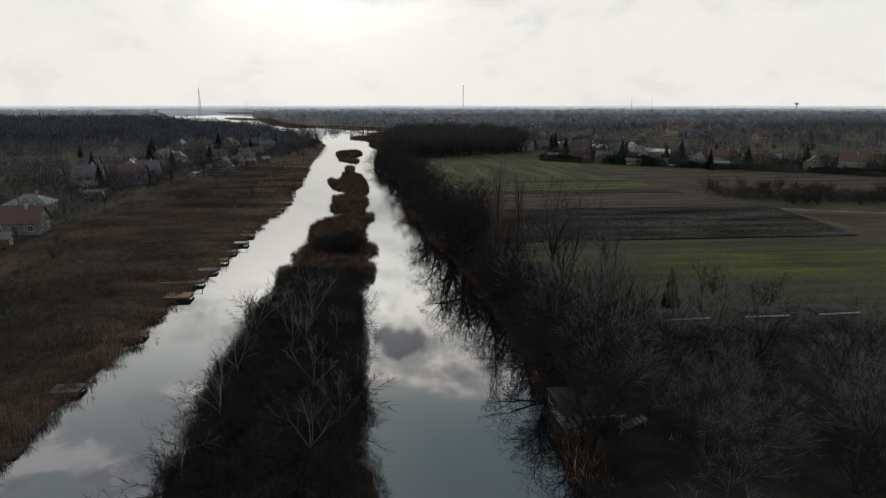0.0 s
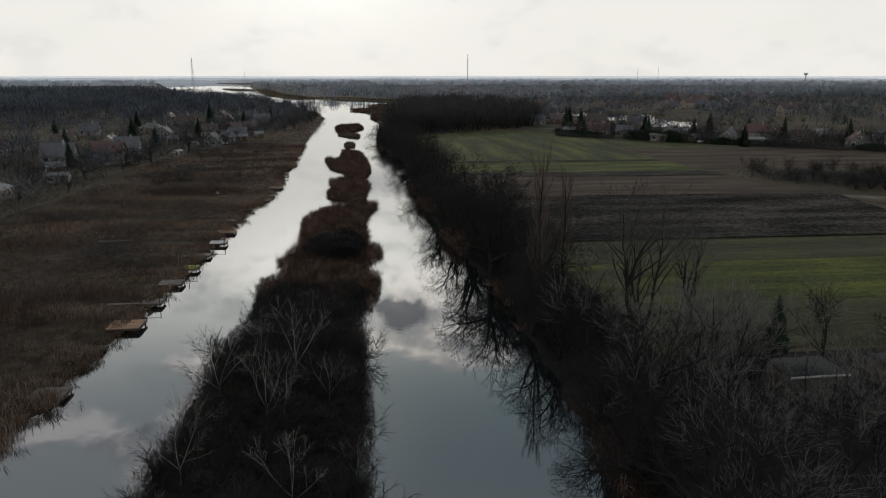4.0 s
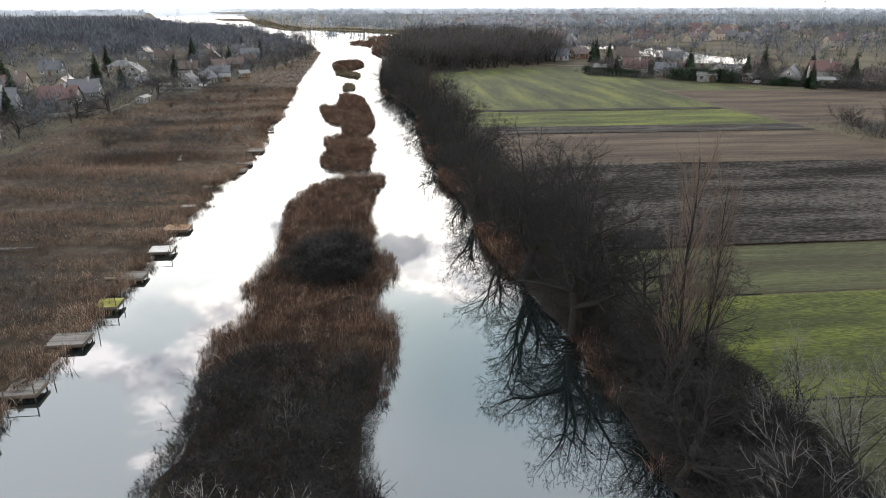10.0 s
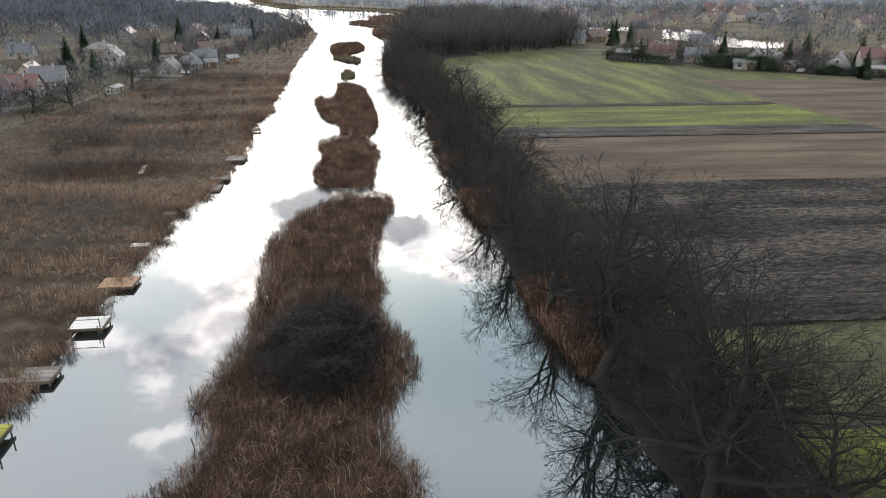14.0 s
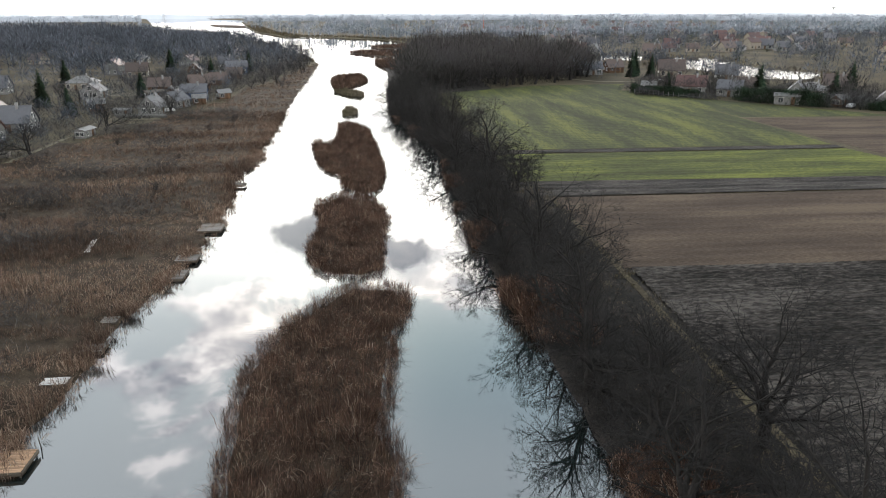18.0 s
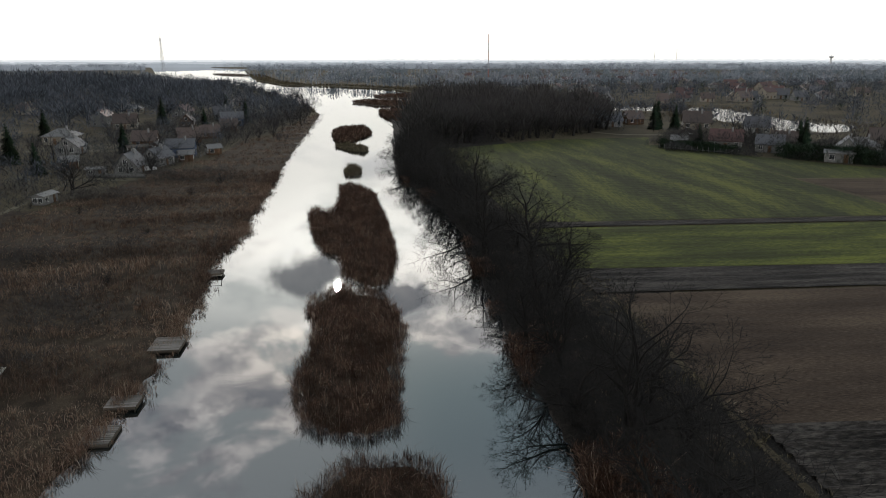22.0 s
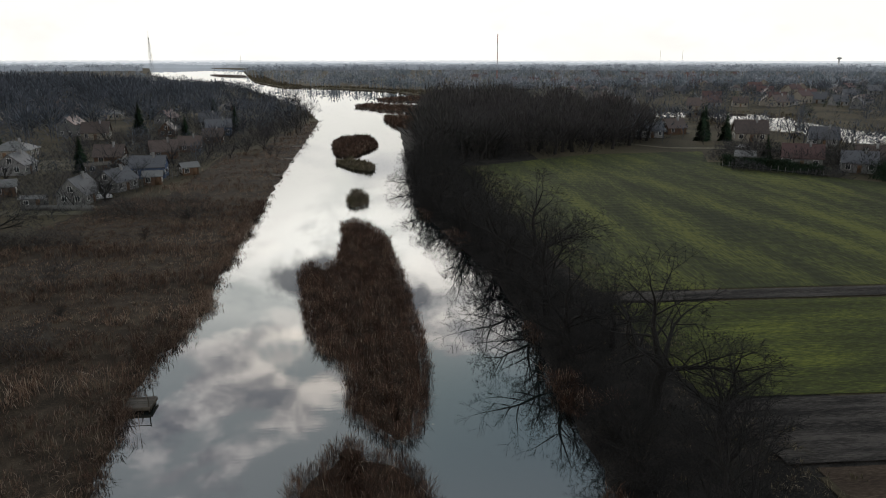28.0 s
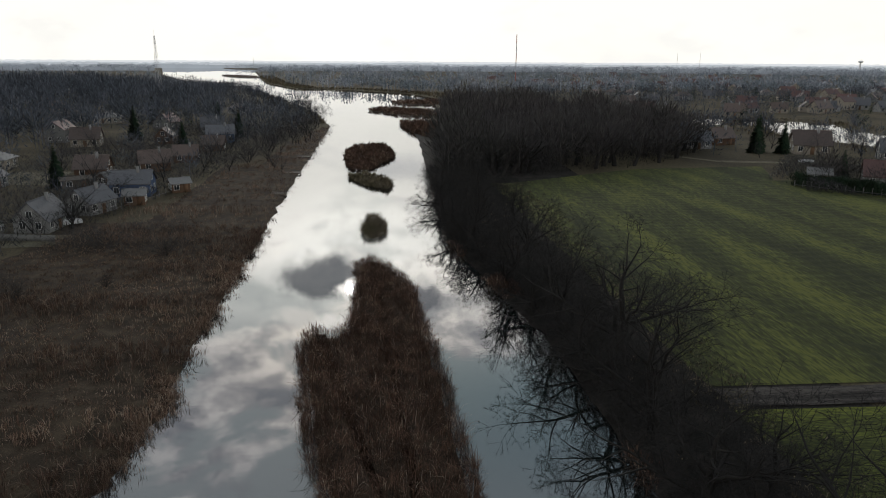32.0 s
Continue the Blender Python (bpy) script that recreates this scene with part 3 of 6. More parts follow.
def field_noise(x, y, sx, sy, seed):
    return np.array([noise.noise((float(a) * sx, float(b) * sy, seed)) for a, b in zip(x, y)])


def reeds():
    rng = np.random.default_rng(4)
    # left bed, dense by the water and thinner towards the gardens
    for y0, y1, n in ((40, 130, 160000), (130, 220, 150000), (220, 330, 80000), (330, 525, 26000)):
        x, y = scatter(n, reed_edge, lambda v: bank_left(v) + 0.2, y0, y1, rng)
        thin = rng.uniform(0, 1, len(x)) < np.clip(1.25 + (x - bank_left(y)) / 60, 0.35, 1)
        x, y = x[thin], y[thin]
        x += wobble(y, 1.3, 1.0) * np.clip(1 + (x - bank_left(y)) / 4, 0, 1)
        tall = np.clip(1.0 + 2.3 * field_noise(x, y, 0.03, 0.13, 3) + 0.6 * field_noise(x, y, 0.3, 0.5, 8) + 0.4 * field_noise(x, y, 0.9, 1.1, 19), 0.6, 2.4)
        tall *= np.clip(0.65 + (bank_left(y) - x) / 5, 0.65, 1)
        for path, long in ((90, 14), (108.6, 10), (117, 30), (125.6, 9), (134, 8), (143, 26), (151, 12), (160.3, 15), (171.5, 34), (178, 12), (183, 18), (201, 13), (214.5, 20), (239.6, 8)):
            track = (np.abs(y - path - 0.6 * np.sin(x * 0.25)) < 0.9 + 0.03 * (bank_left(y) - x)) & (bank_left(y) - x < long)
            tall = np.where(track, tall * 0.22, tall)
        blades("reed_bed", "dry tan reed bed along the channel bank", x, y, np.full(len(x), LAND - 0.15), tall * 0.85, REED, rng, 0.036 if y0 < 220 else 0.065, 0.55)
    # islands
    dens = [92, 92, 80, 80, 22, 26, 10, 6, 4, 1.0, 0.25]
    for k, (line, d) in enumerate(zip(LAND_SPOTS, dens)):
        lo, hi = line.min(0), line.max(0)
        n = int(np.prod(hi - lo) * d)
        x, y = rng.uniform(lo[0], hi[0], n), rng.uniform(lo[1], hi[1], n)
        ok = inside(x, y, line)
        x, y = x[ok], y[ok]
        if k == 0:
            thin = (y > 118 + 14 * field_noise(x, y, 0.16, 0.1, 81)) | (rng.uniform(0, 1, len(y)) < 0.07)
            x, y = x[thin], y[thin]
        if k == 0:  # room for the round thicket
            keep = ((x + 5.6) / 5.0) ** 2 + ((y - 142.5) / 8.4) ** 2 > rng.uniform(0.4, 1.0, len(x))
            x, y = x[keep], y[keep]
        tall = np.clip(1.15 + 0.6 * field_noise(x, y, 0.2, 0.2, 11) + 0.9 * field_noise(x, y, 0.8, 0.8, 17), 0.35, 2.0) if k < 6 else np.full(len(x), 2.2)
        blades("island_reeds", "rusty brown reeds on an island" if k != 1 else "grey brown rushes on a small island", x, y, np.full(len(x), 0.0), tall,
               REED_GREY if k in (3, 5) else REED_ISLAND, rng, 0.028 if k < 4 else 0.13, 0.55, flat=0.6)
    # upright rims: the reeds stand dense along the outlines of the islands and the left bank
    for k, line in enumerate(LAND_SPOTS[:6]):
        a, b = line, np.roll(line, -1, 0)
        long = np.linalg.norm(b - a, axis=1)
        i = np.repeat(np.arange(len(line)), (long * (46 if k < 4 else 18)).astype(int))
        s = rng.uniform(0, 1, len(i))[:, None]
        q = a[i] * (1 - s) + b[i] * s
        turn = np.sign(np.sum(a[:, 0] * b[:, 1] - a[:, 1] * b[:, 0]))
        inward = np.stack([a[:, 1] - b[:, 1], b[:, 0] - a[:, 0]], 1) / long[:, None] * turn
        q += inward[i] * np.abs(rng.normal(0, 0.7, len(i)))[:, None] - inward[i] * (0.5 * field_noise(q[:, 0], q[:, 1], 0.6, 0.6, 83) + 0.1)[:, None]
        q = q[(q[:, 1] > 60) & ((k > 0) | (q[:, 1] > 112) | (field_noise(q[:, 0], q[:, 1], 0.16, 0.16, 77) > 0.12))]
        tall = np.clip(1.2 + 0.9 * field_noise(q[:, 0], q[:, 1], 0.35, 0.35, 23), 0.5, 2.0)
        blades("rim_reeds", "dense upright reeds along an island's edge", q[:, 0], q[:, 1], np.full(len(q), -0.05), tall, REED_GREY if k in (3, 5) else REED_ISLAND, rng, 0.035 if k < 4 else 0.12, 0.3, loose=0.12)
    y = rng.uniform(50, 330, 42000)
    x = bank_left(y) + wobble(y, 1.3, 1.0) + rng.normal(-0.5, 0.7, len(y))
    tall = np.clip(0.9 + 1.6 * field_noise(x, y, 0.3, 0.3, 29), 0.0, 1.7)
    ok = tall > 0.35
    blades("rim_reeds", "dense reeds overhanging the left bank", x[ok], y[ok], np.full(ok.sum(), 0.0), tall[ok], REED, rng, 0.04, 0.45, loose=0.15)
    # right bank margin: a fringe, and broad rusty patches
    for y0, y1, n, wide, thr in ((46, 330, 34000, 2.6, 1.05), (126, 236, 52000, 5.2, 0.85)):
        x, y = scatter(n, lambda v: bank_right(v) - 0.4, lambda v: bank_right(v) + wide, y0, y1, rng)
        x += wobble(y, 0.8, 5.0)
        tall = np.clip(1.0 + 2.2 * field_noise(x, y, 0.09, 0.09, 21), 0.1, 2.2)
        keep = tall > thr
        x, y, tall = x[keep], y[keep], tall[keep]
        blades("bank_reeds", "rusty reeds along the foot of the bank trees", x, y, np.full(len(x), 0.15), tall, REED_ISLAND, rng, 0.06, 0.6)
    # far shores
    x, y = scatter(16000, lambda v: bank_right(v) + 1, lambda v: bank_right(v) + 26, 770, 1500, rng)
    blades("far_reeds", "brown reed fringe of the far shore", x, y, np.full(len(x), 0.4), np.full(len(x), 2.2), REED_GREY, rng, 0.5)
    x, y = scatter(6000, lambda v: bank_left(v) - 14, lambda v: bank_left(v) - 1, 535, 1000, rng)
    blades("far_reeds", "brown reed fringe below the riverside woods", x, y, np.full(len(x), 0.4), np.full(len(x), 2.0), REED_GREY, rng, 0.3)
    # field margins and the scrub floor
    x, y = scatter(16000, lambda v: np.full_like(v, 22.5), lambda v: np.full_like(v, 28.2), 93, 372, rng)
    blades("field_margin_grass", "dry grass along the edge of the fields", x, y, np.full(len(x), LAND - 0.03), np.clip(0.45 + 0.7 * field_noise(x, y, 0.3, 0.2, 53), 0.1, 1.1), REED_GREY, rng, 0.06, 0.7)
    x, y = scatter(6000, lambda v: bank_right(v) + 3, lambda v: np.full_like(v, 30.0), 50, 370, rng)
    blades("dry_grass", "dry grass under the bank trees", x, y, np.full(len(x), LAND - 0.03), np.full(len(x), 0.5), REED_GREY, rng, 0.1)


def brush(name, label, x, y, z, tall, mat, rng, width=0.024, lean=0.45):
    """A thicket of fine bare shoots, too many to count: short twigs pointing all ways through its whole depth."""
    n = len(x)
    h = np.asarray(tall, float) * rng.uniform(0.85, 1.08, n)
    s = h * (1 - rng.uniform(0, 1, n) ** 1.5 * 0.95)
    ln = np.clip(h * 0.42, 0.35, 1.9) * rng.uniform(0.5, 1.3, n)
    a, b = rng.uniform(0, 2 * np.pi, n), rng.uniform(0, 2 * np.pi, n)
    up = np.sin(rng.uniform(0.1, 1.35 - 0.55 * lean, n))
    out = np.sqrt(1 - up ** 2) * ln
    wd = width * rng.uniform(0.5, 1.3, n)
    z0 = z + np.maximum(s - up * ln, 0.0)
    v = np.empty((n, 3, 3))
    v[:, 0] = np.stack([x - np.cos(a) * wd, y - np.sin(a) * wd, z0], -1)
    v[:, 1] = np.stack([x + np.cos(a) * wd, y + np.sin(a) * wd, z0], -1)
    v[:, 2] = np.stack([x + np.cos(b) * out, y + np.sin(b) * out, z0 + up * ln], -1)
    thing(name, label, "brushwood", data=mesh(name, v.reshape(-1, 3), np.arange(3 * n).reshape(n, 3), mat), kind="stuff")


THICKET_X, THICKET_Y = (-45, -40, -33.5, -37, -41, -48, -40, -52, -44), (156, 139, 130, 171, 226, 275, 208, 246, 118)


def thickets():
    rng = np.random.default_rng(9)
    # long island, from its near end to the reeds
    line = LAND_SPOTS[0]
    x, y = rng.uniform(-17.5, 1.5, 170000), rng.uniform(40, 132, 170000)
    ok = inside(x, y, line) & (x > -17.3 + np.clip((y - 100) / 8, 0, 4))
    x, y = x[ok], y[ok]
    edge = np.clip(np.minimum(x + 17.8 - np.clip((y - 100) / 8, 0, 4), 0.8 - x) / 3.5, 0.3, 1)
    ok = y < 121 + 14 * field_noise(x, y, 0.16, 0.1, 81) + rng.normal(0, 1.2, len(y))
    x, y, edge = x[ok], y[ok], edge[ok]
    tall = np.clip(2.7 + 2.0 * field_noise(x, y, 0.2, 0.2, 31) + 1.4 * field_noise(x, y, 0.55, 0.55, 33), 0.8, 5) * edge * np.clip((128 - y) / 14, 0.35, 1)
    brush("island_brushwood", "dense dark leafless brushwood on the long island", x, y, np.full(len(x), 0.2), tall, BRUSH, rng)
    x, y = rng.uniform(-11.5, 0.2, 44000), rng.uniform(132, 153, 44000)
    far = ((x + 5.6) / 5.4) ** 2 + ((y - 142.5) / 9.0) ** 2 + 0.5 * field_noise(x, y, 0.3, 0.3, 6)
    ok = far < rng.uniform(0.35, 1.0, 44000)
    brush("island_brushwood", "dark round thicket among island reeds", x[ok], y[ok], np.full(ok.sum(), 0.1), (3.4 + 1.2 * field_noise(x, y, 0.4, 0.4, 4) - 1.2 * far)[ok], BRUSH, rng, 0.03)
    # right bank
    x, y = scatter(200000, lambda v: bank_right(v) + 0.3, lambda v: np.where(v < 93, 72.0, 23.4 + 2.0 * np.sin(v * 0.13) + np.clip((150 - v) * 0.12, 0, 6)), 44, 400, rng)
    near = np.clip((x - bank_right(y)) / 2, 0.55, 1)
    open_ = (y > 126) & (y < 236) & (x < bank_right(y) + 4.5) & (field_noise(x, y, 0.09, 0.09, 21) > -0.1)
    near = np.where(open_, near * 0.35, near)
    tall = np.clip(1.5 + 1.7 * field_noise(x, y, 0.13, 0.11, 41) + 1.5 * field_noise(x, y, 0.45, 0.4, 43), 0.25, 4.0) * near
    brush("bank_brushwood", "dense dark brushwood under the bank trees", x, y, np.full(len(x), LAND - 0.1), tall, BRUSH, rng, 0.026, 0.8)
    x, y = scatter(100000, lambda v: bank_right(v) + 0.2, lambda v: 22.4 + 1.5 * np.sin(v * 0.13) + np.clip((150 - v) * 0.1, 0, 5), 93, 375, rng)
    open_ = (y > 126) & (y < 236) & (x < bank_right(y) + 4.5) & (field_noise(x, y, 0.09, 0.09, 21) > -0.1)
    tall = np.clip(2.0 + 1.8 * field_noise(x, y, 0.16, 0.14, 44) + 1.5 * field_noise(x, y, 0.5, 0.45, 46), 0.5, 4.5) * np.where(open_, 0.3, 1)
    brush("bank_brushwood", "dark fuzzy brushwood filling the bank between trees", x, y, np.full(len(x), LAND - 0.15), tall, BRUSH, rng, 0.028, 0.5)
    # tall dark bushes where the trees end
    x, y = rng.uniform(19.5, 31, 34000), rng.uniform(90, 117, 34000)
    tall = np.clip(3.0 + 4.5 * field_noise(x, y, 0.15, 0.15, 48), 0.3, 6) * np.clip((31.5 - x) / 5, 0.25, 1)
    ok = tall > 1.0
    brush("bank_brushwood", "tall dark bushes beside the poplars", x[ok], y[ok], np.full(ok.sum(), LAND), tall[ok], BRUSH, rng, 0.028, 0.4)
    # shoots hanging over the right waterline
    x, y = scatter(60000, lambda v: bank_right(v) - 0.7, lambda v: bank_right(v) + 3.2, 44, 400, rng)
    x += wobble(y, 0.8, 5.0)
    ok = ~((y > 126) & (y < 236) & (field_noise(x, y, 0.09, 0.09, 21) > -0.1)) | (rng.uniform(0, 1, len(x)) < 0.2)
    x, y = x[ok], y[ok]
    tall = np.clip(1.5 + 1.4 * field_noise(x, y, 0.3, 0.3, 47), 0.3, 3.0)
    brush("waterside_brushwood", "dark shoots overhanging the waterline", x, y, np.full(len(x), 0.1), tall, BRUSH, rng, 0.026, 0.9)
    # shrubs and overgrown gardens behind the green field
    s, o = rng.uniform(0, 1, 70000), rng.uniform(0, 1, 70000) ** 1.3
    x, y = 92 + 150 * s + 26 * o, 372 - 122 * s + 34 * o
    tall = np.clip(3.2 + 5.0 * field_noise(x, y, 0.09, 0.09, 57), 0.3, 7.5)
    ok = tall > 2.4
    brush("garden_thickets", "dark leafless hedges and shrubs behind the field", x[ok], y[ok], np.full(ok.sum(), LAND), tall[ok] * 0.8, BRUSH_GARDEN, rng, 0.07, 0.5)
    s, o = rng.uniform(0, 1, 34000), rng.uniform(-1, 0.1, 34000)
    x, y = 98 + 140 * s + 5 * o, 364 - 116 * s + 6 * o
    tall = np.clip(2.4 + 4.2 * field_noise(x, y, 0.08, 0.08, 59), 0.2, 5.0)
    ok = tall > 1.3
    brush("field_hedge", "dark overgrown hedge between gardens and field", x[ok], y[ok], np.full(ok.sum(), LAND), tall[ok], BRUSH_GARDEN, rng, 0.07, 0.5)
    s = rng.uniform(0, 1, 26000)
    x, y = 116 + 90 * s + rng.normal(0, 4.0, 26000), 214 - 36 * s + rng.normal(0, 6.0, 26000)
    brush("shrub_belt", "dark belt of bare shrubs beside the track", x, y, np.full(26000, LAND), np.clip(2.6 + 1.6 * field_noise(x, y, 0.1, 0.1, 71), 0.6, 5), BRUSH_GARDEN, rng, 0.07, 0.5)
    # bare bushes among the left reeds
    cx, cy = rng.uniform(-68, -36, 40), rng.uniform(75, 330, 40)
    cx[:9], cy[:9] = THICKET_X, THICKET_Y
    n = 1400
    x, y = np.repeat(cx, n), np.repeat(cy, n)
    x, y = x + rng.normal(0, 1, len(x)) * np.repeat(rng.uniform(2, 4.8, 40), n), y + rng.normal(0, 1, len(x)) * np.repeat(rng.uniform(1.5, 3.2, 40), n)
    ok = (x < bank_left(y) - 4) & (x > reed_edge(y))
    brush("reed_thickets", "dark bare willow thickets among the reeds", x[ok], y[ok], np.full(ok.sum(), LAND), np.full(ok.sum(), 2.7), BRUSH_GREY, rng, 0.035, 0.8)
    # undergrowth of the wood and the garden edges
    x, y = rng.uniform(10, 120, 40000), rng.uniform(374, 480, 40000)
    wood = np.array([(9, 372), (26, 380), (36, 384), (66, 396), (84, 410), (104, 430), (112, 480), (14, 480)])
    ok = inside(x, y, wood)
    brush("wood_undergrowth", "dark undergrowth and poles of the wood", x[ok], y[ok], np.full(ok.sum(), LAND), np.full(ok.sum(), 5.0), BRUSH, rng, 0.06, 0.3)
    y = rng.uniform(100, 520, 80000)
    x = reed_edge(y) - 2 - 60 * rng.uniform(0, 1, 80000) ** 1.2
    tall = np.clip(4.2 + 5.0 * field_noise(x, y, 0.07, 0.07, 51), 0.3, 8)
    ok = tall > 2.3
    brush("garden_thickets", "dark leafless hedges and thickets of the gardens", x[ok], y[ok], np.full(ok.sum(), LAND), tall[ok] * 0.75, BRUSH_GARDEN, rng, 0.07, 0.5)


reeds()
thickets()

# ---- trees and bushes ----


def turned(d, angle, rng):
    axis = d.orthogonal().normalized()
    axis.rotate(Matrix.Rotation(rng.uniform(0, 2 * math.pi), 3, d))
    out = d.copy()
    out.rotate(Matrix.Rotation(angle, 3, axis))
    return out


def grow(rng, tall, counts=(5, 4, 4, 4, 3), trunk=0.22, thick=0.031, angle=0.6, lift=0.06, ratio=0.5, upright=0.0, bend=0.1, fine_from=3):
    """A bare tree as tapered tubes (stout, fine): the trunk forks into rising limbs, which fork again and again into twigs."""
    stout, fine = [], []
    last = len(counts)

    def branch(p, d, length, r, level):
        out = stout if level < fine_from else fine
        n = (3, 6, 4, 3, 2, 1)[min(level, 5)]
        tip = 0.75 if level == 0 else 0.42
        if level == last:
            out.append((p, p + d * length, max(r * 0.8, tall * 0.0008), 0.0, 3))
            return
        nodes, a = [], r
        for i in range(n):
            d = (d + Vector((rng.gauss(0, bend), rng.gauss(0, bend), rng.gauss(0, bend * 0.5) + (0.1 if level == 0 else lift if level == 1 else lift * 0.25)))).normalized()
            q = p + d * (length / n)
            b_ = r * (1 - (1 - tip) * (i + 1) / n)
            out.append((p, q, max(a, tall * 0.0009), max(b_, tall * 0.0008), (9, 6, 4, 3, 3, 3)[min(level, 5)]))
            p, a = q, b_
            nodes.append((p, d.copy(), b_))
        k = counts[level]
        turn0 = rng.uniform(0, 6.28)
        for j in range(k):
            if level == 0:
                q, e, rr = nodes[-1] if j < k - 1 else nodes[-2]
                lead = j == 0
            else:
                q, e, rr = nodes[-1] if j < 2 else nodes[max(0, n - 1 - (j - 1) * (n - 1) // k)]
                lead = j == 0
            side = e.orthogonal().normalized()
            side.rotate(Matrix.Rotation(turn0 + 2.4 * j + rng.uniform(-0.5, 0.5), 3, e))
            tilt = (0.18 if lead else angle) * rng.uniform(0.7, 1.3)
            f = (e * math.cos(tilt) + side * math.sin(tilt) + Vector((0, 0, upright))).normalized()
            ln = length * ratio * rng.uniform(0.75, 1.2) if level else tall * 0.55 * rng.uniform(0.75, 1.1) * (1.1 if lead else 0.95)
            branch(q, f, ln, rr * (0.84 if lead else 0.62 if level < 2 else 0.5), level + 1)

    branch(Vector((0, 0, -0.3)), Vector((rng.gauss(0, 0.05), rng.gauss(0, 0.05), 1)).normalized(), tall * trunk + 0.3, tall * thick, 0)
    top = max(q.z for _, q, *_ in stout + fine)
    s_ = tall / top
    scale = lambda segs: [(p * s_ if p.z > 0 else p, q * s_, a, b_, k) for p, q, a, b_, k in segs]
    return scale(stout), scale(fine)


def grow_column(rng, tall, limbs=34):
    """A poplar: a straight stem and many steep, narrow limbs with rising twigs."""
    stout, fine, boughs = [], [], []
    r = tall * 0.013
    for i in range(12):
        z0, z1 = tall * 0.95 * i / 12, tall * 0.95 * (i + 1) / 12
        w = lambda z: Vector((0.12 * math.sin(z * 0.7), 0.1 * math.cos(z * 0.5), z))
        stout.append((w(z0) - Vector((0, 0, 0.3 if i == 0 else 0)), w(z1), r * (1 - 0.9 * i / 12), r * (1 - 0.9 * (i + 1) / 12), 7))
    for k in range(limbs):
        z = tall * (0.10 + 0.75 * k / limbs)
        a = k * 2.4 + rng.uniform(-0.4, 0.4)
        out = Vector((math.cos(a), math.sin(a), 0))
        p, d = Vector((0, 0, z)), (out * 0.55 + Vector((0, 0, 1))).normalized()
        length = tall * rng.uniform(0.16, 0.3) * (1.15 - 0.6 * z / tall)
        rr = r * 0.3 * (1 - 0.7 * z / tall)
        boughs.append([])
        for i in range(6):
            q = p + d * length / 6
            boughs[-1].append((p, q, max(0.02, rr * (1 - i / 7)), max(0.016, rr * (1 - (i + 1) / 7)), 4))
            for _ in range(4):
                e = (turned(d, rng.uniform(0.2, 0.6), rng) + Vector((0, 0, 0.25))).normalized()
                ln = rng.uniform(0.6, 1.5)
                m_ = q + e * ln
                fine.append((q, m_, 0.011, 0.008, 3))
                for _ in range(3):
                    fine.append((q.lerp(m_, rng.uniform(0.3, 1)), m_ + turned(e, rng.uniform(0.1, 0.5), rng) * ln * rng.uniform(0.3, 0.7), 0.009, 0.0, 3))
            d = (d + Vector((rng.gauss(0, 0.06), rng.gauss(0, 0.06), 0.16))).normalized()
            p = q
    return stout, fine, boughs


def bare_tree(name, label, seed, mat, twig, tall, group="", category="tree", column=False, **k):
    rng = random.Random(seed)
    stout, fine, boughs = grow_column(rng, tall) if column else (*grow(rng, tall, **k), [])
    t = thing(name, label, category, group=group)
    part("trunk", tubes("trunk", stout, mat), t)
    for bough in boughs:
        part("limb", pipe("limb", bough, mat), t)
    part("crown", tubes("crown", fine, twig), t, "fine leafless twigs")
    return t


def bush(name, label, seed, mat, tall, stems=16, twigs=7, group="bushes on the banks"):
    """Many thin stems from one stool, with fine twigs."""
    rng = random.Random(seed)
    segs, fine = [], []
    for i in range(stems):
        d = turned(Vector((0, 0, 1)), abs(rng.gauss(0, 0.55)), rng)
        p, ln = Vector((0, 0, -0.15)), tall * rng.uniform(0.55, 1.0)
        r = 0.02 + 0.008 * tall / 3
        for j in range(4):
            d = (d + Vector((rng.gauss(0, 0.13), rng.gauss(0, 0.13), 0.08))).normalized()
            q = p + d * ln / 4
            segs.append((p, q, r, r * 0.75, 3))
            r *= 0.75
            for _ in range(twigs if j else 3):
                e = turned(d, rng.uniform(0.3, 1.0), rng)
                s = ln * rng.uniform(0.12, 0.3)
                m_ = q + e * s
                fine.append((q, m_, 0.016, 0.011, 3))
                for _ in range(2):
                    fine.append((m_, m_ + turned(e, rng.uniform(0.2, 0.8), rng) * s * rng.uniform(0.5, 1.0), 0.013, 0.0, 3))
            p = q
    t = thing(name, label, "bush", group=group)
    part("stool", tubes("stool", segs, mat), t)
    part("crown", tubes("crown", fine, mat), t, "fine leafless twigs")
    return t


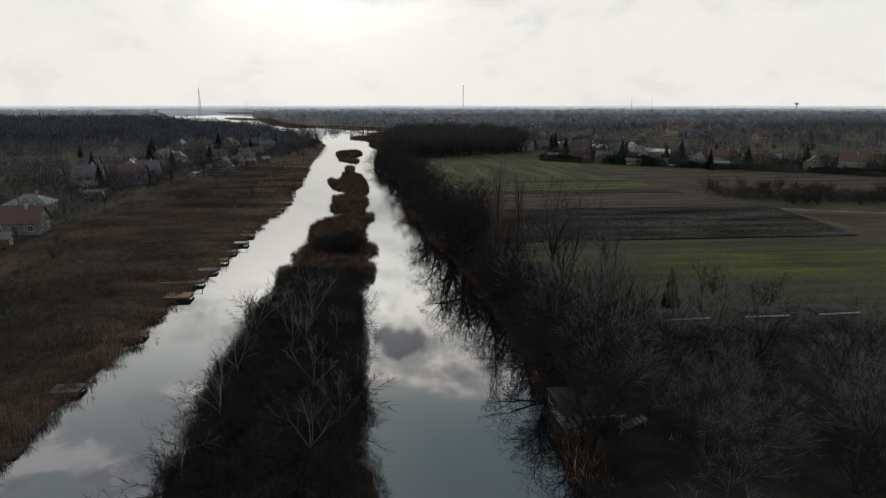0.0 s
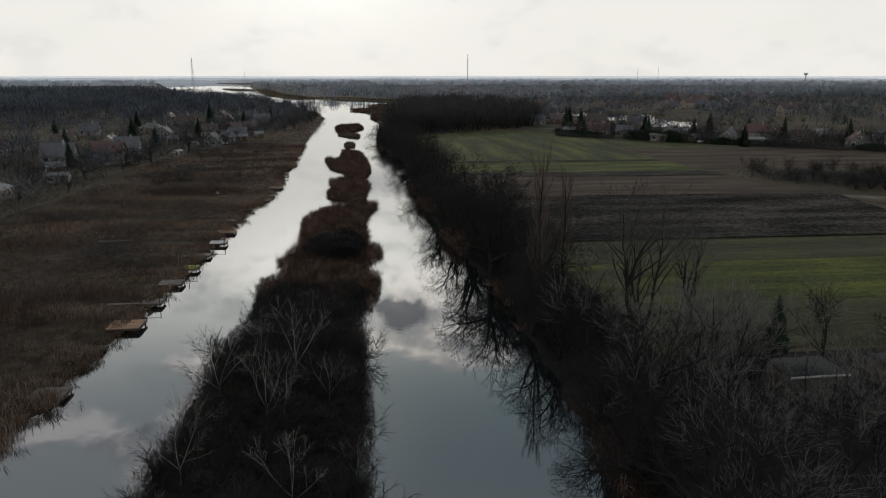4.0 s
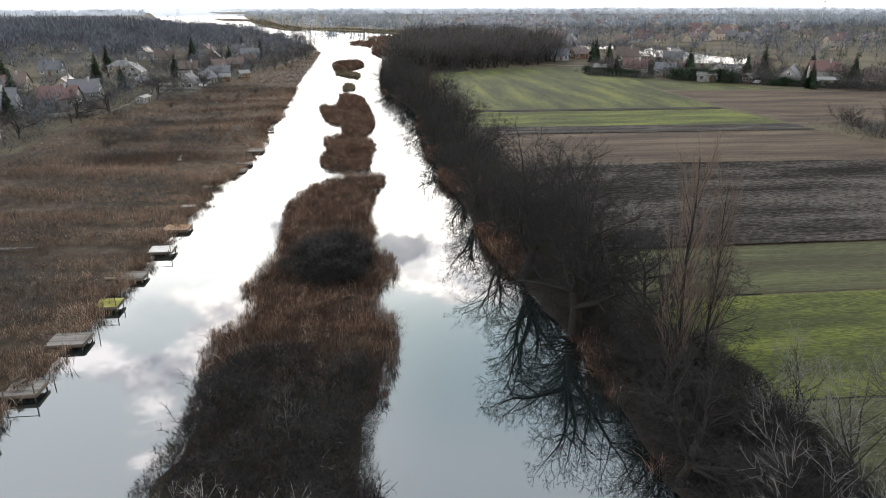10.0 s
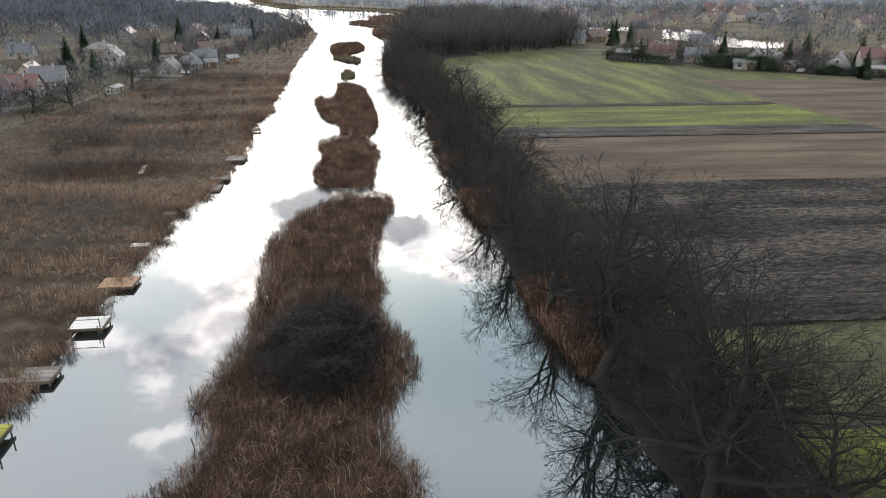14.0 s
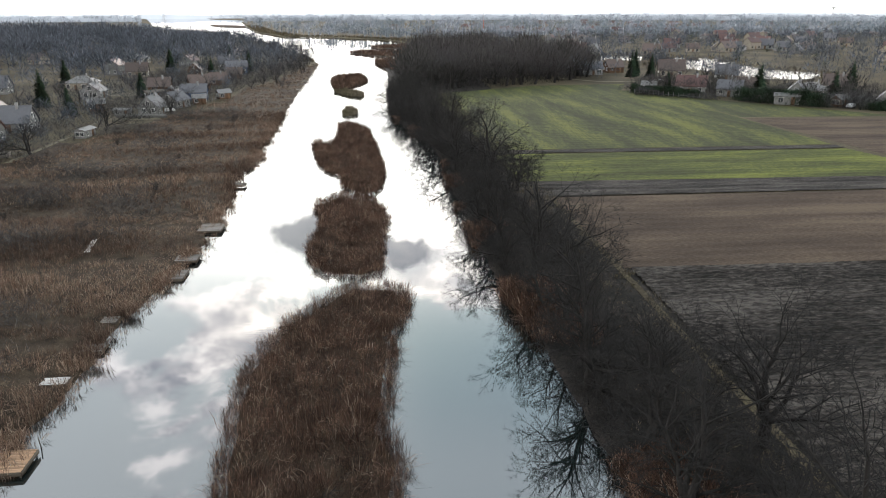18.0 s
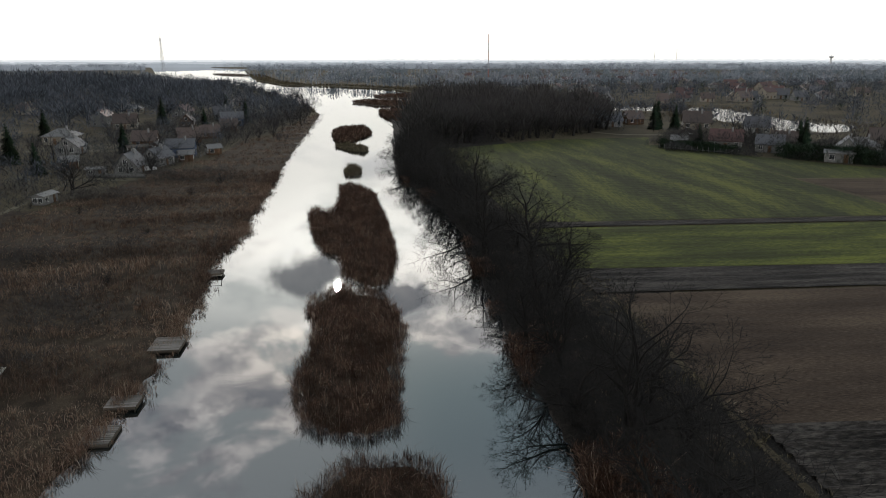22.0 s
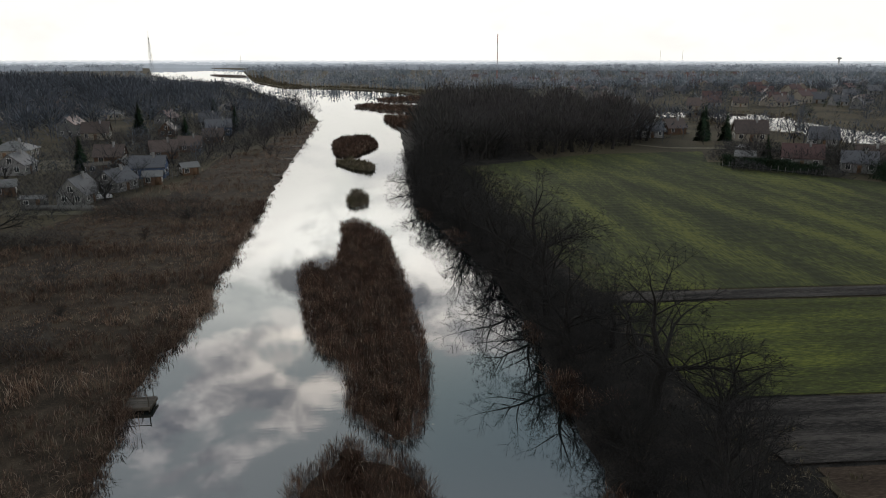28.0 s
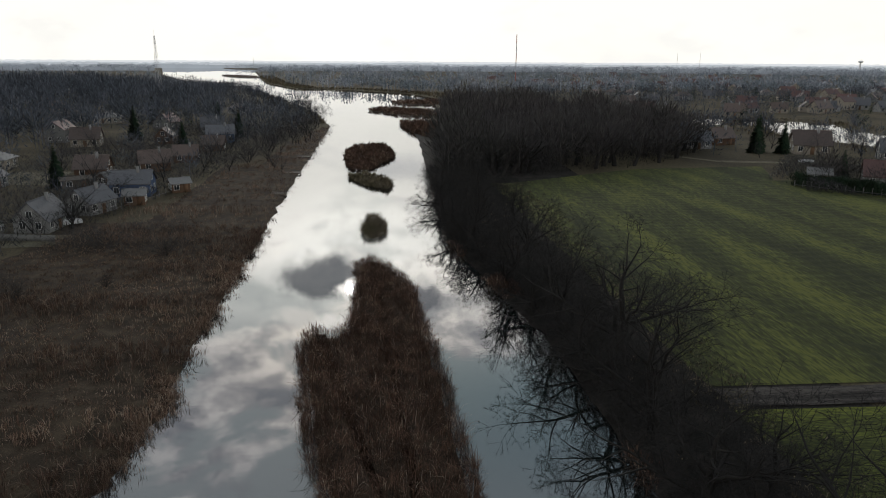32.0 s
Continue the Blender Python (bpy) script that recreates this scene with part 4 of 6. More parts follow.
def conifer(name, label, seed, tall, group="conifers in the gardens"):
    """A spruce: whorls of drooping, needle-covered boughs."""
    rng = random.Random(seed)
    vs, fs = [], []
    z = tall * 0.08
    while z < tall * 0.98:
        reach = tall * 0.26 * (1 - z / tall) ** 0.8 + 0.15
        for k in range(11):
            a = rng.uniform(0, 2 * math.pi)
            l = reach * rng.uniform(0.7, 1.15)
            c, s = math.cos(a), math.sin(a)
            for side in (-0.3, 0, 0.3):
                b = len(vs)
                ca, sa = math.cos(a + side), math.sin(a + side)
                vs += [(0, 0, z + 0.1), (ca * l * 0.55 - sa * 0.22, sa * l * 0.55 + ca * 0.22, z - l * 0.12), (ca * l, sa * l, z - l * 0.38), (ca * l * 0.55 + sa * 0.22, sa * l * 0.55 - ca * 0.22, z - l * 0.3)]
                fs.append((b, b + 1, b + 2, b + 3))
        z += tall * 0.035
    t = thing(name, label, "conifer", group=group)
    part("trunk", tubes("trunk", [(Vector((0, 0, -0.2)), Vector((0, 0, tall)), tall * 0.016, 0.01, 6)], BARK), t)
    part("crown", mesh("crown", vs, np.array(fs), NEEDLES), t, "dark green needle boughs")
    return t


BANK = "tall leafless tree with dark bark on the channel bank"
BIG = [(bare_tree("bare_tree", BANK, 10 + i, BARK, TWIG, 15.0, "trees along the bank", counts=(6, 8, 5, 5, 4), trunk=(0.2, 0.34, 0.16, 0.24)[i], angle=(0.74, 0.86, 0.8, 0.7)[i], bend=0.15, lift=(0.03, 0.0, 0.01, 0.03)[i]), 15.0) for i in range(4)]
MID = [(bare_tree("bare_tree", "slender leafless tree among brushwood", 30 + i, BARK, TWIG, 9.0, "trees along the bank", counts=(5, 6, 4, 4), trunk=0.14, angle=0.6, thick=0.014), 9.0) for i in range(3)]
GREY = [(bare_tree("grey_tree", "grey twiggy leafless tree in the riverside scrub", 36 + i, BARK, TWIG_GREY, 11.0, "scrub trees", counts=(5, 6, 5, 4), trunk=0.2, angle=0.58, thick=0.014), 11.0) for i in range(3)]
# tall scrub trees: dark trunk, paler grey twigs
TALL_GREY = [(bare_tree("grey_tree", "tall spreading leafless tree with grey twigs", 44 + i, BARK, BARK_GREY, 15.0, "scrub trees", counts=(5, 7, 5, 4, 3), trunk=0.24, angle=0.52, thick=0.026, bend=0.15, lift=0.05), 15.0) for i in range(2)]
PALE = [(bare_tree("pale_tree", "pale grey leafless tree with lichen-grey twigs", 40 + i, BARK_PALE, BARK_PALE, 8.0, "pale trees", counts=(4, 4, 5, 4), trunk=0.22, angle=0.66, thick=0.0095), 8.0) for i in range(3)]
POPLAR = [(bare_tree("poplar", "slim upright leafless poplar with rusty twigs", 50 + i, BARK, BARK_RUST, 20.0, "poplars", column=True), 20.0) for i in range(2)]
WOOD = [(bare_tree("wood_tree", "leafless tree of the dense wood", 60 + i, BARK_BUSH, TWIG_WOOD, 15.0, "trees of the wood", counts=(4, 4, 4, 3), trunk=0.32, angle=0.42, fine_from=2), 15.0) for i in range(3)]
LIGHT = [(bare_tree("garden_tree", "leafless garden tree among village houses", 90 + i, BARK_BUSH, TWIG_WOOD, 8.0, "garden trees", counts=(5, 6, 4, 3), trunk=0.16, angle=0.62, thick=0.017, fine_from=2), 8.0) for i in range(3)]
BUSH = [(bush("bush", "dense dark leafless bush by the water", 70 + i, BARK_BUSH, 3.6, 11, 5), 3.6) for i in range(3)]
SPRUCE = [(conifer("spruce", "dark green spruce in a garden", 80 + i, 11.0), 11.0) for i in range(2)]
USED = set()


def plant(stock, x, y, tall, rng, z=LAND, label="", wide=1.0):
    ob, h = next((k for k in stock if k[0].name not in USED), None) or rng.choice(stock)
    s = tall / h
    m = Matrix.Translation((x, y, z)) @ Matrix.Rotation(rng.uniform(0, 6.28), 4, "Z") @ Matrix.Rotation(rng.gauss(0, 0.03), 4, "X")
    if ob.name not in USED:
        USED.add(ob.name)
        out = ob
        out.matrix_basis = m
    else:
        out = copy_thing(ob, m)
    out.scale = (s * wide, s * wide, s)
    if label:
        out["label"] = label
    return out


def vegetation():
    rng = random.Random(8)
    # large trees on the right bank
    for x, y, h, wd in ((18.8, 100, 11, 1.1), (17.8, 121, 16.5, 0.95), (22, 130, 17.4, 1.3), (16.6, 136.5, 18, 1.15), (19.6, 127, 15, 1.0), (23.5, 119, 11.5, 1.0),
                        (22.6, 112, 13, 0.9), (21, 125, 15.5, 1.0), (25.2, 155.5, 12.4, 1.25), (15.5, 165, 15, 1.0), (17.2, 157, 11, 1.1), (16, 188, 14.5, 1.0), (20, 164.5, 7.5, 1.2), (21.5, 195, 9.6, 1.1),
                        (20.5, 187, 7, 1.2), (15.5, 203, 11, 1.1), (16, 214, 12, 1.1), (19, 232, 15.8, 1.1), (20.3, 222.5, 8.5, 1.2), (23, 228, 9.8, 1.2), (17.6, 268, 16.2, 1.1), (16.5, 256, 14, 1.0),
                        (14.8, 244, 12, 1.1), (20.5, 246, 9, 1.2), (14.5, 281, 13, 1.1), (12, 296, 13, 1.1), (16.5, 308, 11, 1.2), (10.5, 322, 12.5, 1.1), (14.3, 345, 11.6, 1.2), (11, 362, 12.5, 1.1), (19, 330, 9, 1.2),
                        (16.5, 176, 12, 1.1), (15.2, 148, 13, 1.1), (22, 141, 10, 1.1), (19.5, 205, 7, 1.2), (19.6, 276, 9, 1.2), (20.5, 72, 13, 1.0), (21, 60, 13, 1.0)):
        plant(BIG, x, y, h, rng, wide=wd)
    for x, y, h in ((21.4, 108, 20.6), (25.4, 111, 17.8)):
        plant(POPLAR, x, y, h, rng, wide=0.75)
    # the grey scrub by the near right bank
    for _ in range(64):
        x, y = rng.uniform(21, 66), rng.uniform(38, 90)
        if y > 74 and 36 < x and rng.random() < 0.8:
            continue
        plant(GREY, x, y, rng.uniform(7, 12.5) * (1.15 if x < 34 else 0.9), rng, wide=1.1)
    for x, y, h in ((27.5, 84, 14), (29, 76, 15), (34, 79, 13), (22.5, 71, 15), (28, 80, 11.5), (39, 70, 13), (33, 66, 13), (46, 72, 12)):
        plant(GREY, x, y, h, rng, wide=0.95)
    for x, y, h, wd in ((26.2, 87, 21.5, 0.9), (32, 79, 12.5, 1.0), (38.5, 100, 14, 0.9), (27, 77, 11.5, 1.0)):
        plant(TALL_GREY, x, y, h, rng, wide=wd)
    for x, y, h in ((27.5, 95, 8), (30, 99, 9), (28, 103, 7), (33, 94, 8), (36.5, 97, 9), (31, 107, 6.5), (41, 94, 7.5), (26.5, 99.5, 9.5)):
        plant(GREY, x, y, h, rng, wide=1.05)
    plant(SPRUCE, 44, 92, 6.5, rng, label="small dark conifer beside the sheds")
    y = 48.0
    while y < 400:
        a = float(bank_right(y))
        for k in range(2):
            plant(MID, rng.uniform(a + 2, min(a + 9, 23)), y + rng.uniform(-2, 2), rng.uniform(4, 7.5), rng, wide=1.15)
        y += 7.0
    # trees leaning out from the water's edge
    y = 52.0
    while y < 345:
        lean = plant(BIG, float(bank_right(y)) + rng.uniform(1.4, 2.6), y, rng.uniform(6.5, 11), rng, wide=1.1)
        lean.matrix_basis = Matrix.Translation(lean.location) @ Matrix.Rotation(rng.uniform(-0.3, -0.05), 4, "Y") @ Matrix.Translation(-lean.location) @ lean.matrix_basis
        y += rng.uniform(9, 17)
    y = 44.0
    while y < 330:
        a = float(bank_right(y))
        if not (128 < y < 262 and rng.random() < 0.55):
            plant(BUSH, rng.uniform(a + 1.2, a + 4), y + rng.uniform(-1.6, 1.6), rng.uniform(2.2, 4.0), rng, wide=1.35)
        if y < 100:
            plant(BUSH, rng.uniform(24, 60), y + rng.uniform(-1.6, 1.6), rng.uniform(3, 5.5), rng, wide=1.3)
        y += 3.4
    # island brush
    for _ in range(56):
        y = rng.uniform(30, 118)
        side = rng.choice((-15.8 + max(0, (y - 100) / 8), -1.6, rng.uniform(-13, -3)))
        plant(BUSH, side + rng.uniform(-0.6, 0.6), y, rng.uniform(2.4, 3.6) * (1.1 if y < 96 else 0.75), rng, 0.25, "dark leafless bush crowding the long island", 1.25)
    for x, y, h in ((-12, 97, 6), (-7.7, 91.7, 8.4), (-14.5, 88, 7), (-9.4, 82, 8.3), (-8, 83, 6.5), (-4, 85, 5.5), (-14.5, 73, 7.5), (-6, 69, 7), (-3, 61, 6), (-14, 62, 8), (-7, 108, 4.5), (-15.5, 79, 6), (-1.5, 72, 5), (-5, 54, 7), (-15, 52, 7)):
        plant(PALE, x, y, h, rng, 0.25)
    # left bed: scattered dark bushes, trees at the garden edge
    for _ in range(30):
        y = rng.uniform(60, 330)
        plant(BUSH, rng.uniform(float(reed_edge(y)), float(bank_left(y)) - 9), y, rng.uniform(1.3, 2.4), rng, wide=1.6)
    for x, y, h in ((-72, 268, 9), (-79, 262, 8), (-68, 300, 9), (-84, 240, 8), (-60, 331, 7), (-90, 222, 9), (-62, 352, 8)):
        plant(BIG, x, y, h, rng, wide=1.3)
    for _ in range(150):
        y = rng.uniform(120, 520)
        a = float(reed_edge(y))
        plant(LIGHT, a - rng.uniform(3, 70), y, rng.uniform(5, 10), rng, wide=1.3)
    for x, y in ((150, 415), (143, 422), (128, 436), (152, 440), (158, 430), (162, 462), (150, 470), (156, 486), (160, 505), (140, 500), (148, 515), (128, 515), (165, 405), (172, 402), (182, 398), (155, 520), (166, 530), (195, 396), (205, 402), (218, 420)):
        plant(LIGHT, x + rng.uniform(-4, 4), y + rng.uniform(-5, 5), rng.uniform(7, 11), rng, wide=1.4)
    for _ in range(50):
        y = rng.uniform(385, 540)
        plant(LIGHT, float(bank_left(y)) - rng.uniform(4, 22), y, rng.uniform(4.5, 9), rng, wide=1.2)
    for x, y, h in ((-40, 566, 14), (-47, 578, 13), (-60, 590, 13), (-36, 548, 10), (-70, 618, 13)):
        plant(BIG, x, y, h, rng, wide=1.2)
    # the wood on the right
    wood = np.array([(9, 372), (26, 380), (36, 384), (66, 396), (84, 410), (104, 430), (120, 520), (70, 640), (45, 650), (24, 560), (14, 480)])
    placed = 0
    while placed < 200:
        x, y = rng.uniform(8, 122), rng.uniform(372, 650)
        if y > 470 and rng.random() < 0.55:
            continue
        if inside(np.array([x]), np.array([y]), wood)[0]:
            plant(WOOD, x, y, rng.uniform(9, 18), rng, wide=1.35)
            placed += 1
    # shrub belt on the right and garden trees
    for _ in range(60):
        s = rng.random()
        plant(BUSH, 122 + 70 * s + rng.uniform(-8, 8), 215 - 30 * s + rng.uniform(-18, 18), rng.uniform(3, 5), rng, wide=1.4)
    for _ in range(60):
        s = rng.random()
        x, y = 95 + 130 * s, 372 - 112 * s
        plant(LIGHT, x + rng.uniform(6, 50), y + rng.uniform(5, 60), rng.uniform(5, 10), rng)
    for x, y, h in ((118, 425, 12), (121, 430, 13), (126, 423, 11), (133, 345, 12), (150, 330, 11), (163, 340, 13), (172, 322, 12), (141, 360, 10), (185, 315, 11), (112, 372, 8), (205, 300, 12), (158, 300, 10)):
        plant(SPRUCE, x, y, h, rng)
    for x, y, h in ((-96, 262, 9), (-112, 300, 11), (-88, 330, 9), (-104, 350, 12), (-128, 330, 12), (-80, 372, 10), (-120, 410, 12), (-70, 440, 10), (-95, 470, 13), (-60, 480, 11), (-130, 250, 11), (-76, 520, 12), (-110, 540, 13)):
        plant(SPRUCE, x, y, h, rng)


vegetation()


def far_woods(name, label, x, y, tall, spikes, rng, wide=0.32, mat=HAZED_FAR_TWIGS, thin=0.007, low=0.5, taper=0.0):
    """Distant trees: many short twigs through rounded crowns (or, with a taper, through cones), on a stem."""
    n = len(x)
    X, Y, H = np.repeat(x, spikes), np.repeat(y, spikes), np.repeat(tall, spikes)
    lop = np.repeat(rng.uniform(0.8, 1.25, n), spikes)
    m = n * spikes
    dirs = rng.normal(0, 1, (m, 3))
    dirs /= np.linalg.norm(dirs, axis=1)[:, None]
    rad = rng.uniform(0.1, 1.0, m) ** 0.6
    up = dirs[:, 2] * rad
    slim = np.clip(1 - taper * (up + 1) / 2, 0.06, 1)
    base = np.stack([X + dirs[:, 0] * rad * H * wide * lop * slim, Y + dirs[:, 1] * rad * H * wide * lop * slim, LAND + H * (low + (0.96 - low) * up)], -1)
    base[:, 2] = np.maximum(base[:, 2], LAND + 0.1)
    way_ = dirs * np.array([1, 1, 0.5]) + np.array([0, 0, 0.75 - 1.3 * taper])
    top = base + way_ * (H * rng.uniform(0.08, 0.22, m))[:, None]
    stem = np.arange(m) % spikes == 0
    base[stem] = np.stack([X, Y, np.full(m, LAND)], -1)[stem]
    top[stem] = np.stack([X, Y, LAND + H * 0.85], -1)[stem]
    b = rng.uniform(0, 2 * np.pi, m)
    half = np.stack([np.cos(b), np.sin(b), np.zeros(m)], -1) * (H * thin)[:, None]
    mid = base * 0.6 + top * 0.4
    v = np.stack([base, mid - half, top, mid + half], 1).reshape(-1, 3)
    i = np.arange(m)[:, None] * 4
    thing(name, label, "woods", data=mesh(name, v, i + np.array([[0, 1, 2, 3]]), mat), kind="stuff")


def distance():
    rng = np.random.default_rng(12)

    def free(x, y):
        a, b = bank_left(y), bank_right(y)
        ok = (x < a - 3) | (x > b + 3)
        ok &= ~inside(x, y, pond_np)
        ok &= ~((x > 25) & (x < 240) & (y < 372 - (x - 95) * 0.86) & (x > 26))
        return ok

    # the riverside gardens and the forest behind them, lower towards the shore and thinner among the houses
    n = 4300
    y = 120 + 815 * rng.uniform(0, 1, n) ** 0.9
    x = bank_left(y) - 6 - (360 + 0.2 * y) * rng.uniform(0, 1, n) ** 1.15
    inland = bank_left(y) - x
    edge = 455 + 60 * field_noise(x, y, 0.02, 0.02, 35)
    clump = field_noise(x, y, 0.045, 0.045, 37)
    ok = (x < reed_edge(y) - 5) & ((y > edge) | (clump > -0.08))
    tall = np.clip(5.5 + inland * 0.045, 5, 13) + 6.0 * field_noise(x, y, 0.017, 0.017, 33) + rng.uniform(-2.5, 3, n)
    tall = np.where(y > edge, tall + 2.0, tall * 0.75)
    near = ok & (y < 620)
    far = ok & (y >= 620)
    far_woods("garden_woods", "leafless woods between the riverside gardens", x[near], y[near], np.clip(tall[near], 3, 18), 84, rng, 0.36, HAZED_WOOD_TWIGS, 0.014)
    far_woods("forest", "leafless forest behind the riverside gardens", x[far], y[far], np.clip(tall[far], 4, 19), 54, rng, 0.4, HAZED_WOOD_TWIGS, 0.022)
    # the village behind the fields
    n = 3000
    y = 380 + 560 * rng.uniform(0, 1, n) ** 0.9
    x = 60 + rng.uniform(0, 1, n) * y * 0.85
    clump = field_noise(x, y, 0.03, 0.03, 39)
    ok = free(x, y) & (y > 400 - (x - 95) * 0.6) & (clump > -0.12)
    tall = np.clip(6.5 + 6 * clump + rng.uniform(-2, 2.5, n), 3, 13)
    far_woods("village_trees", "leafless garden trees of the village", x[ok], y[ok], tall[ok], 46, rng, 0.42, HAZED_WOOD_TWIGS, 0.022)
    y = rng.uniform(400, 1200, 110)
    x = np.where(rng.uniform(0, 1, 110) < 0.65, rng.uniform(0.2, 0.7, 110) * y, bank_left(y) - rng.uniform(30, 260, 110))
    ok = free(x, y)
    far_woods("village_conifers", "dark conifers between the village houses", x[ok], y[ok], rng.uniform(7, 13, ok.sum()), 110, rng, 0.22, NEEDLES, 0.016, 0.5, 0.9)
    # belts of woods on the plain
    d = rng.uniform(0, 1, 9000) ** 1.5
    y = 850 + 1750 * d
    x = rng.uniform(-1, 1, 9000) * (y * 0.85)
    ok = free(x, y) & ~((x < bank_left(y)) & (x > bank_left(y) - 22) & (y < 2700)) & (field_noise(x, y, 0.004, 0.012, 43) > -0.15)
    far_woods("distant_woods", "distant belts of leafless woods on the plain", x[ok], y[ok], np.where((x < bank_left(y)) & (y < 1800), 0.65, 1.0)[ok] * rng.uniform(8, 14, ok.sum()) * (1 + 0.2 * d[ok]), 24, rng, 0.6, HAZED_FAR_TWIGS, 0.055)
    # trees crowding the gardens along the green field
    s = rng.uniform(0, 1, 260)
    x, y = 100 + 140 * s + rng.uniform(-2, 14, 260), 364 - 117 * s + rng.uniform(-2, 16, 260)
    far_woods("garden_edge_trees", "dark leafless trees crowding the garden edge", x, y, np.clip(5 + 6 * field_noise(x, y, 0.07, 0.07, 61) + rng.uniform(-1, 2.5, 260), 2.5, 10), 130, rng, 0.42, DARK_TWIGS, 0.012)
    # the wood at the end of the fields
    x, y = rng.uniform(8, 122, 1500), rng.uniform(374, 650, 1500)
    wood = np.array([(9, 372), (26, 380), (36, 384), (66, 396), (84, 410), (104, 430), (120, 520), (70, 640), (45, 650), (24, 560), (14, 480)])
    ok = inside(x, y, wood) & ((y < 470) | (rng.uniform(0, 1, 1500) < 0.6))
    far_woods("wood_crowns", "close leafless crowns of the wood", x[ok], y[ok], np.clip(11 + 8 * field_noise(x, y, 0.05, 0.05, 91) + rng.uniform(-3, 3, 1500), 5, 18)[ok], 100, rng, 0.34, DARK_TWIGS, 0.011)
    t = rng.integers(0, len(pond_np), 150)
    x, y = pond_np[t, 0] + rng.normal(-3, 6, 150), pond_np[t, 1] + rng.normal(-6, 5, 150)
    ok = ~inside(x, y, pond_np)
    far_woods("backwater_trees", "leafless trees along the village backwater", x[ok], y[ok], rng.uniform(4, 9, ok.sum()), 100, rng, 0.38, HAZED_WOOD_TWIGS, 0.011)
    # reeds along the backwater
    t = rng.integers(0, len(pond_np), 9000)
    x, y = pond_np[t, 0] + rng.normal(0, 7, 9000), pond_np[t, 1] + rng.normal(0, 5, 9000) + 4
    ok = ~inside(x, y, pond_np)
    blades("backwater_reeds", "tan reeds along the village backwater", x[ok], y[ok], np.full(ok.sum(), LAND), np.full(ok.sum(), 1.8), REED_GREY, rng, 0.22)


distance()


def tree_line(dist, high, colour, glow, seed, rough=1.0):
    """A ragged line of woods on the horizon, its haze painted in as pale glowing colour."""
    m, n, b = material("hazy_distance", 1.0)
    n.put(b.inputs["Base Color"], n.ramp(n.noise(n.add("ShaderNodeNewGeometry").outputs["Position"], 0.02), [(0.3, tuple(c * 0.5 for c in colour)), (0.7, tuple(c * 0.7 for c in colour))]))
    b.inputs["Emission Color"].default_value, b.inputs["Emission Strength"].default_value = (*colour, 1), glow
    vs, fs = [], []
    for i in range(1201):
        a = radians(-55 + 110 * i / 1200)
        h = high * (1 + rough * (0.45 * noise.noise((i * 0.02, seed, 0)) + 0.35 * noise.noise((i * 0.31, seed, 4)) + 0.25 * noise.noise((i * 0.9, seed, 8))))
        vs += [(dist * math.sin(a), dist * math.cos(a), -3), (dist * math.sin(a), dist * math.cos(a), h), ((dist + 90) * math.sin(a), (dist + 90) * math.cos(a), -3)]
        across = dist * math.sin(a)
        if i and not (dist < 2500 and bank_left(dist * math.cos(a)) - 20 < across < bank_right(dist * math.cos(a)) + 10):
            k = 3 * i
            fs += [(k - 3, k, k + 1, k - 2), (k - 2, k + 1, k + 2, k - 1)]
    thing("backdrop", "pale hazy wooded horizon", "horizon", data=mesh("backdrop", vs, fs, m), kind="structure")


# farther lines get paler, brighter colour: the haze is in the emission
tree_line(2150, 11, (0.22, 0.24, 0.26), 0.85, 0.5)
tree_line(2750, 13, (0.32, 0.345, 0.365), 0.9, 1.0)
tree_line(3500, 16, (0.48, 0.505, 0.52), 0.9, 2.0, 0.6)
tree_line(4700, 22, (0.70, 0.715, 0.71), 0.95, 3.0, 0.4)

# ---- fishing platforms on the left bank ----
DECK_GREY = boards("grey_boards", (0.18, 0.165, 0.15))
DECK_TAN = boards("tan_boards", (0.34, 0.22, 0.14))
DECK_PALE = boards("pale_boards", (0.55, 0.53, 0.5), 0.15)
DECK_GREEN = boards("mossy_boards", (0.30, 0.29, 0.07))
DECK_DARK = boards("dark_boards", (0.08, 0.07, 0.06))
POST = boards("post_wood", (0.09, 0.075, 0.06))


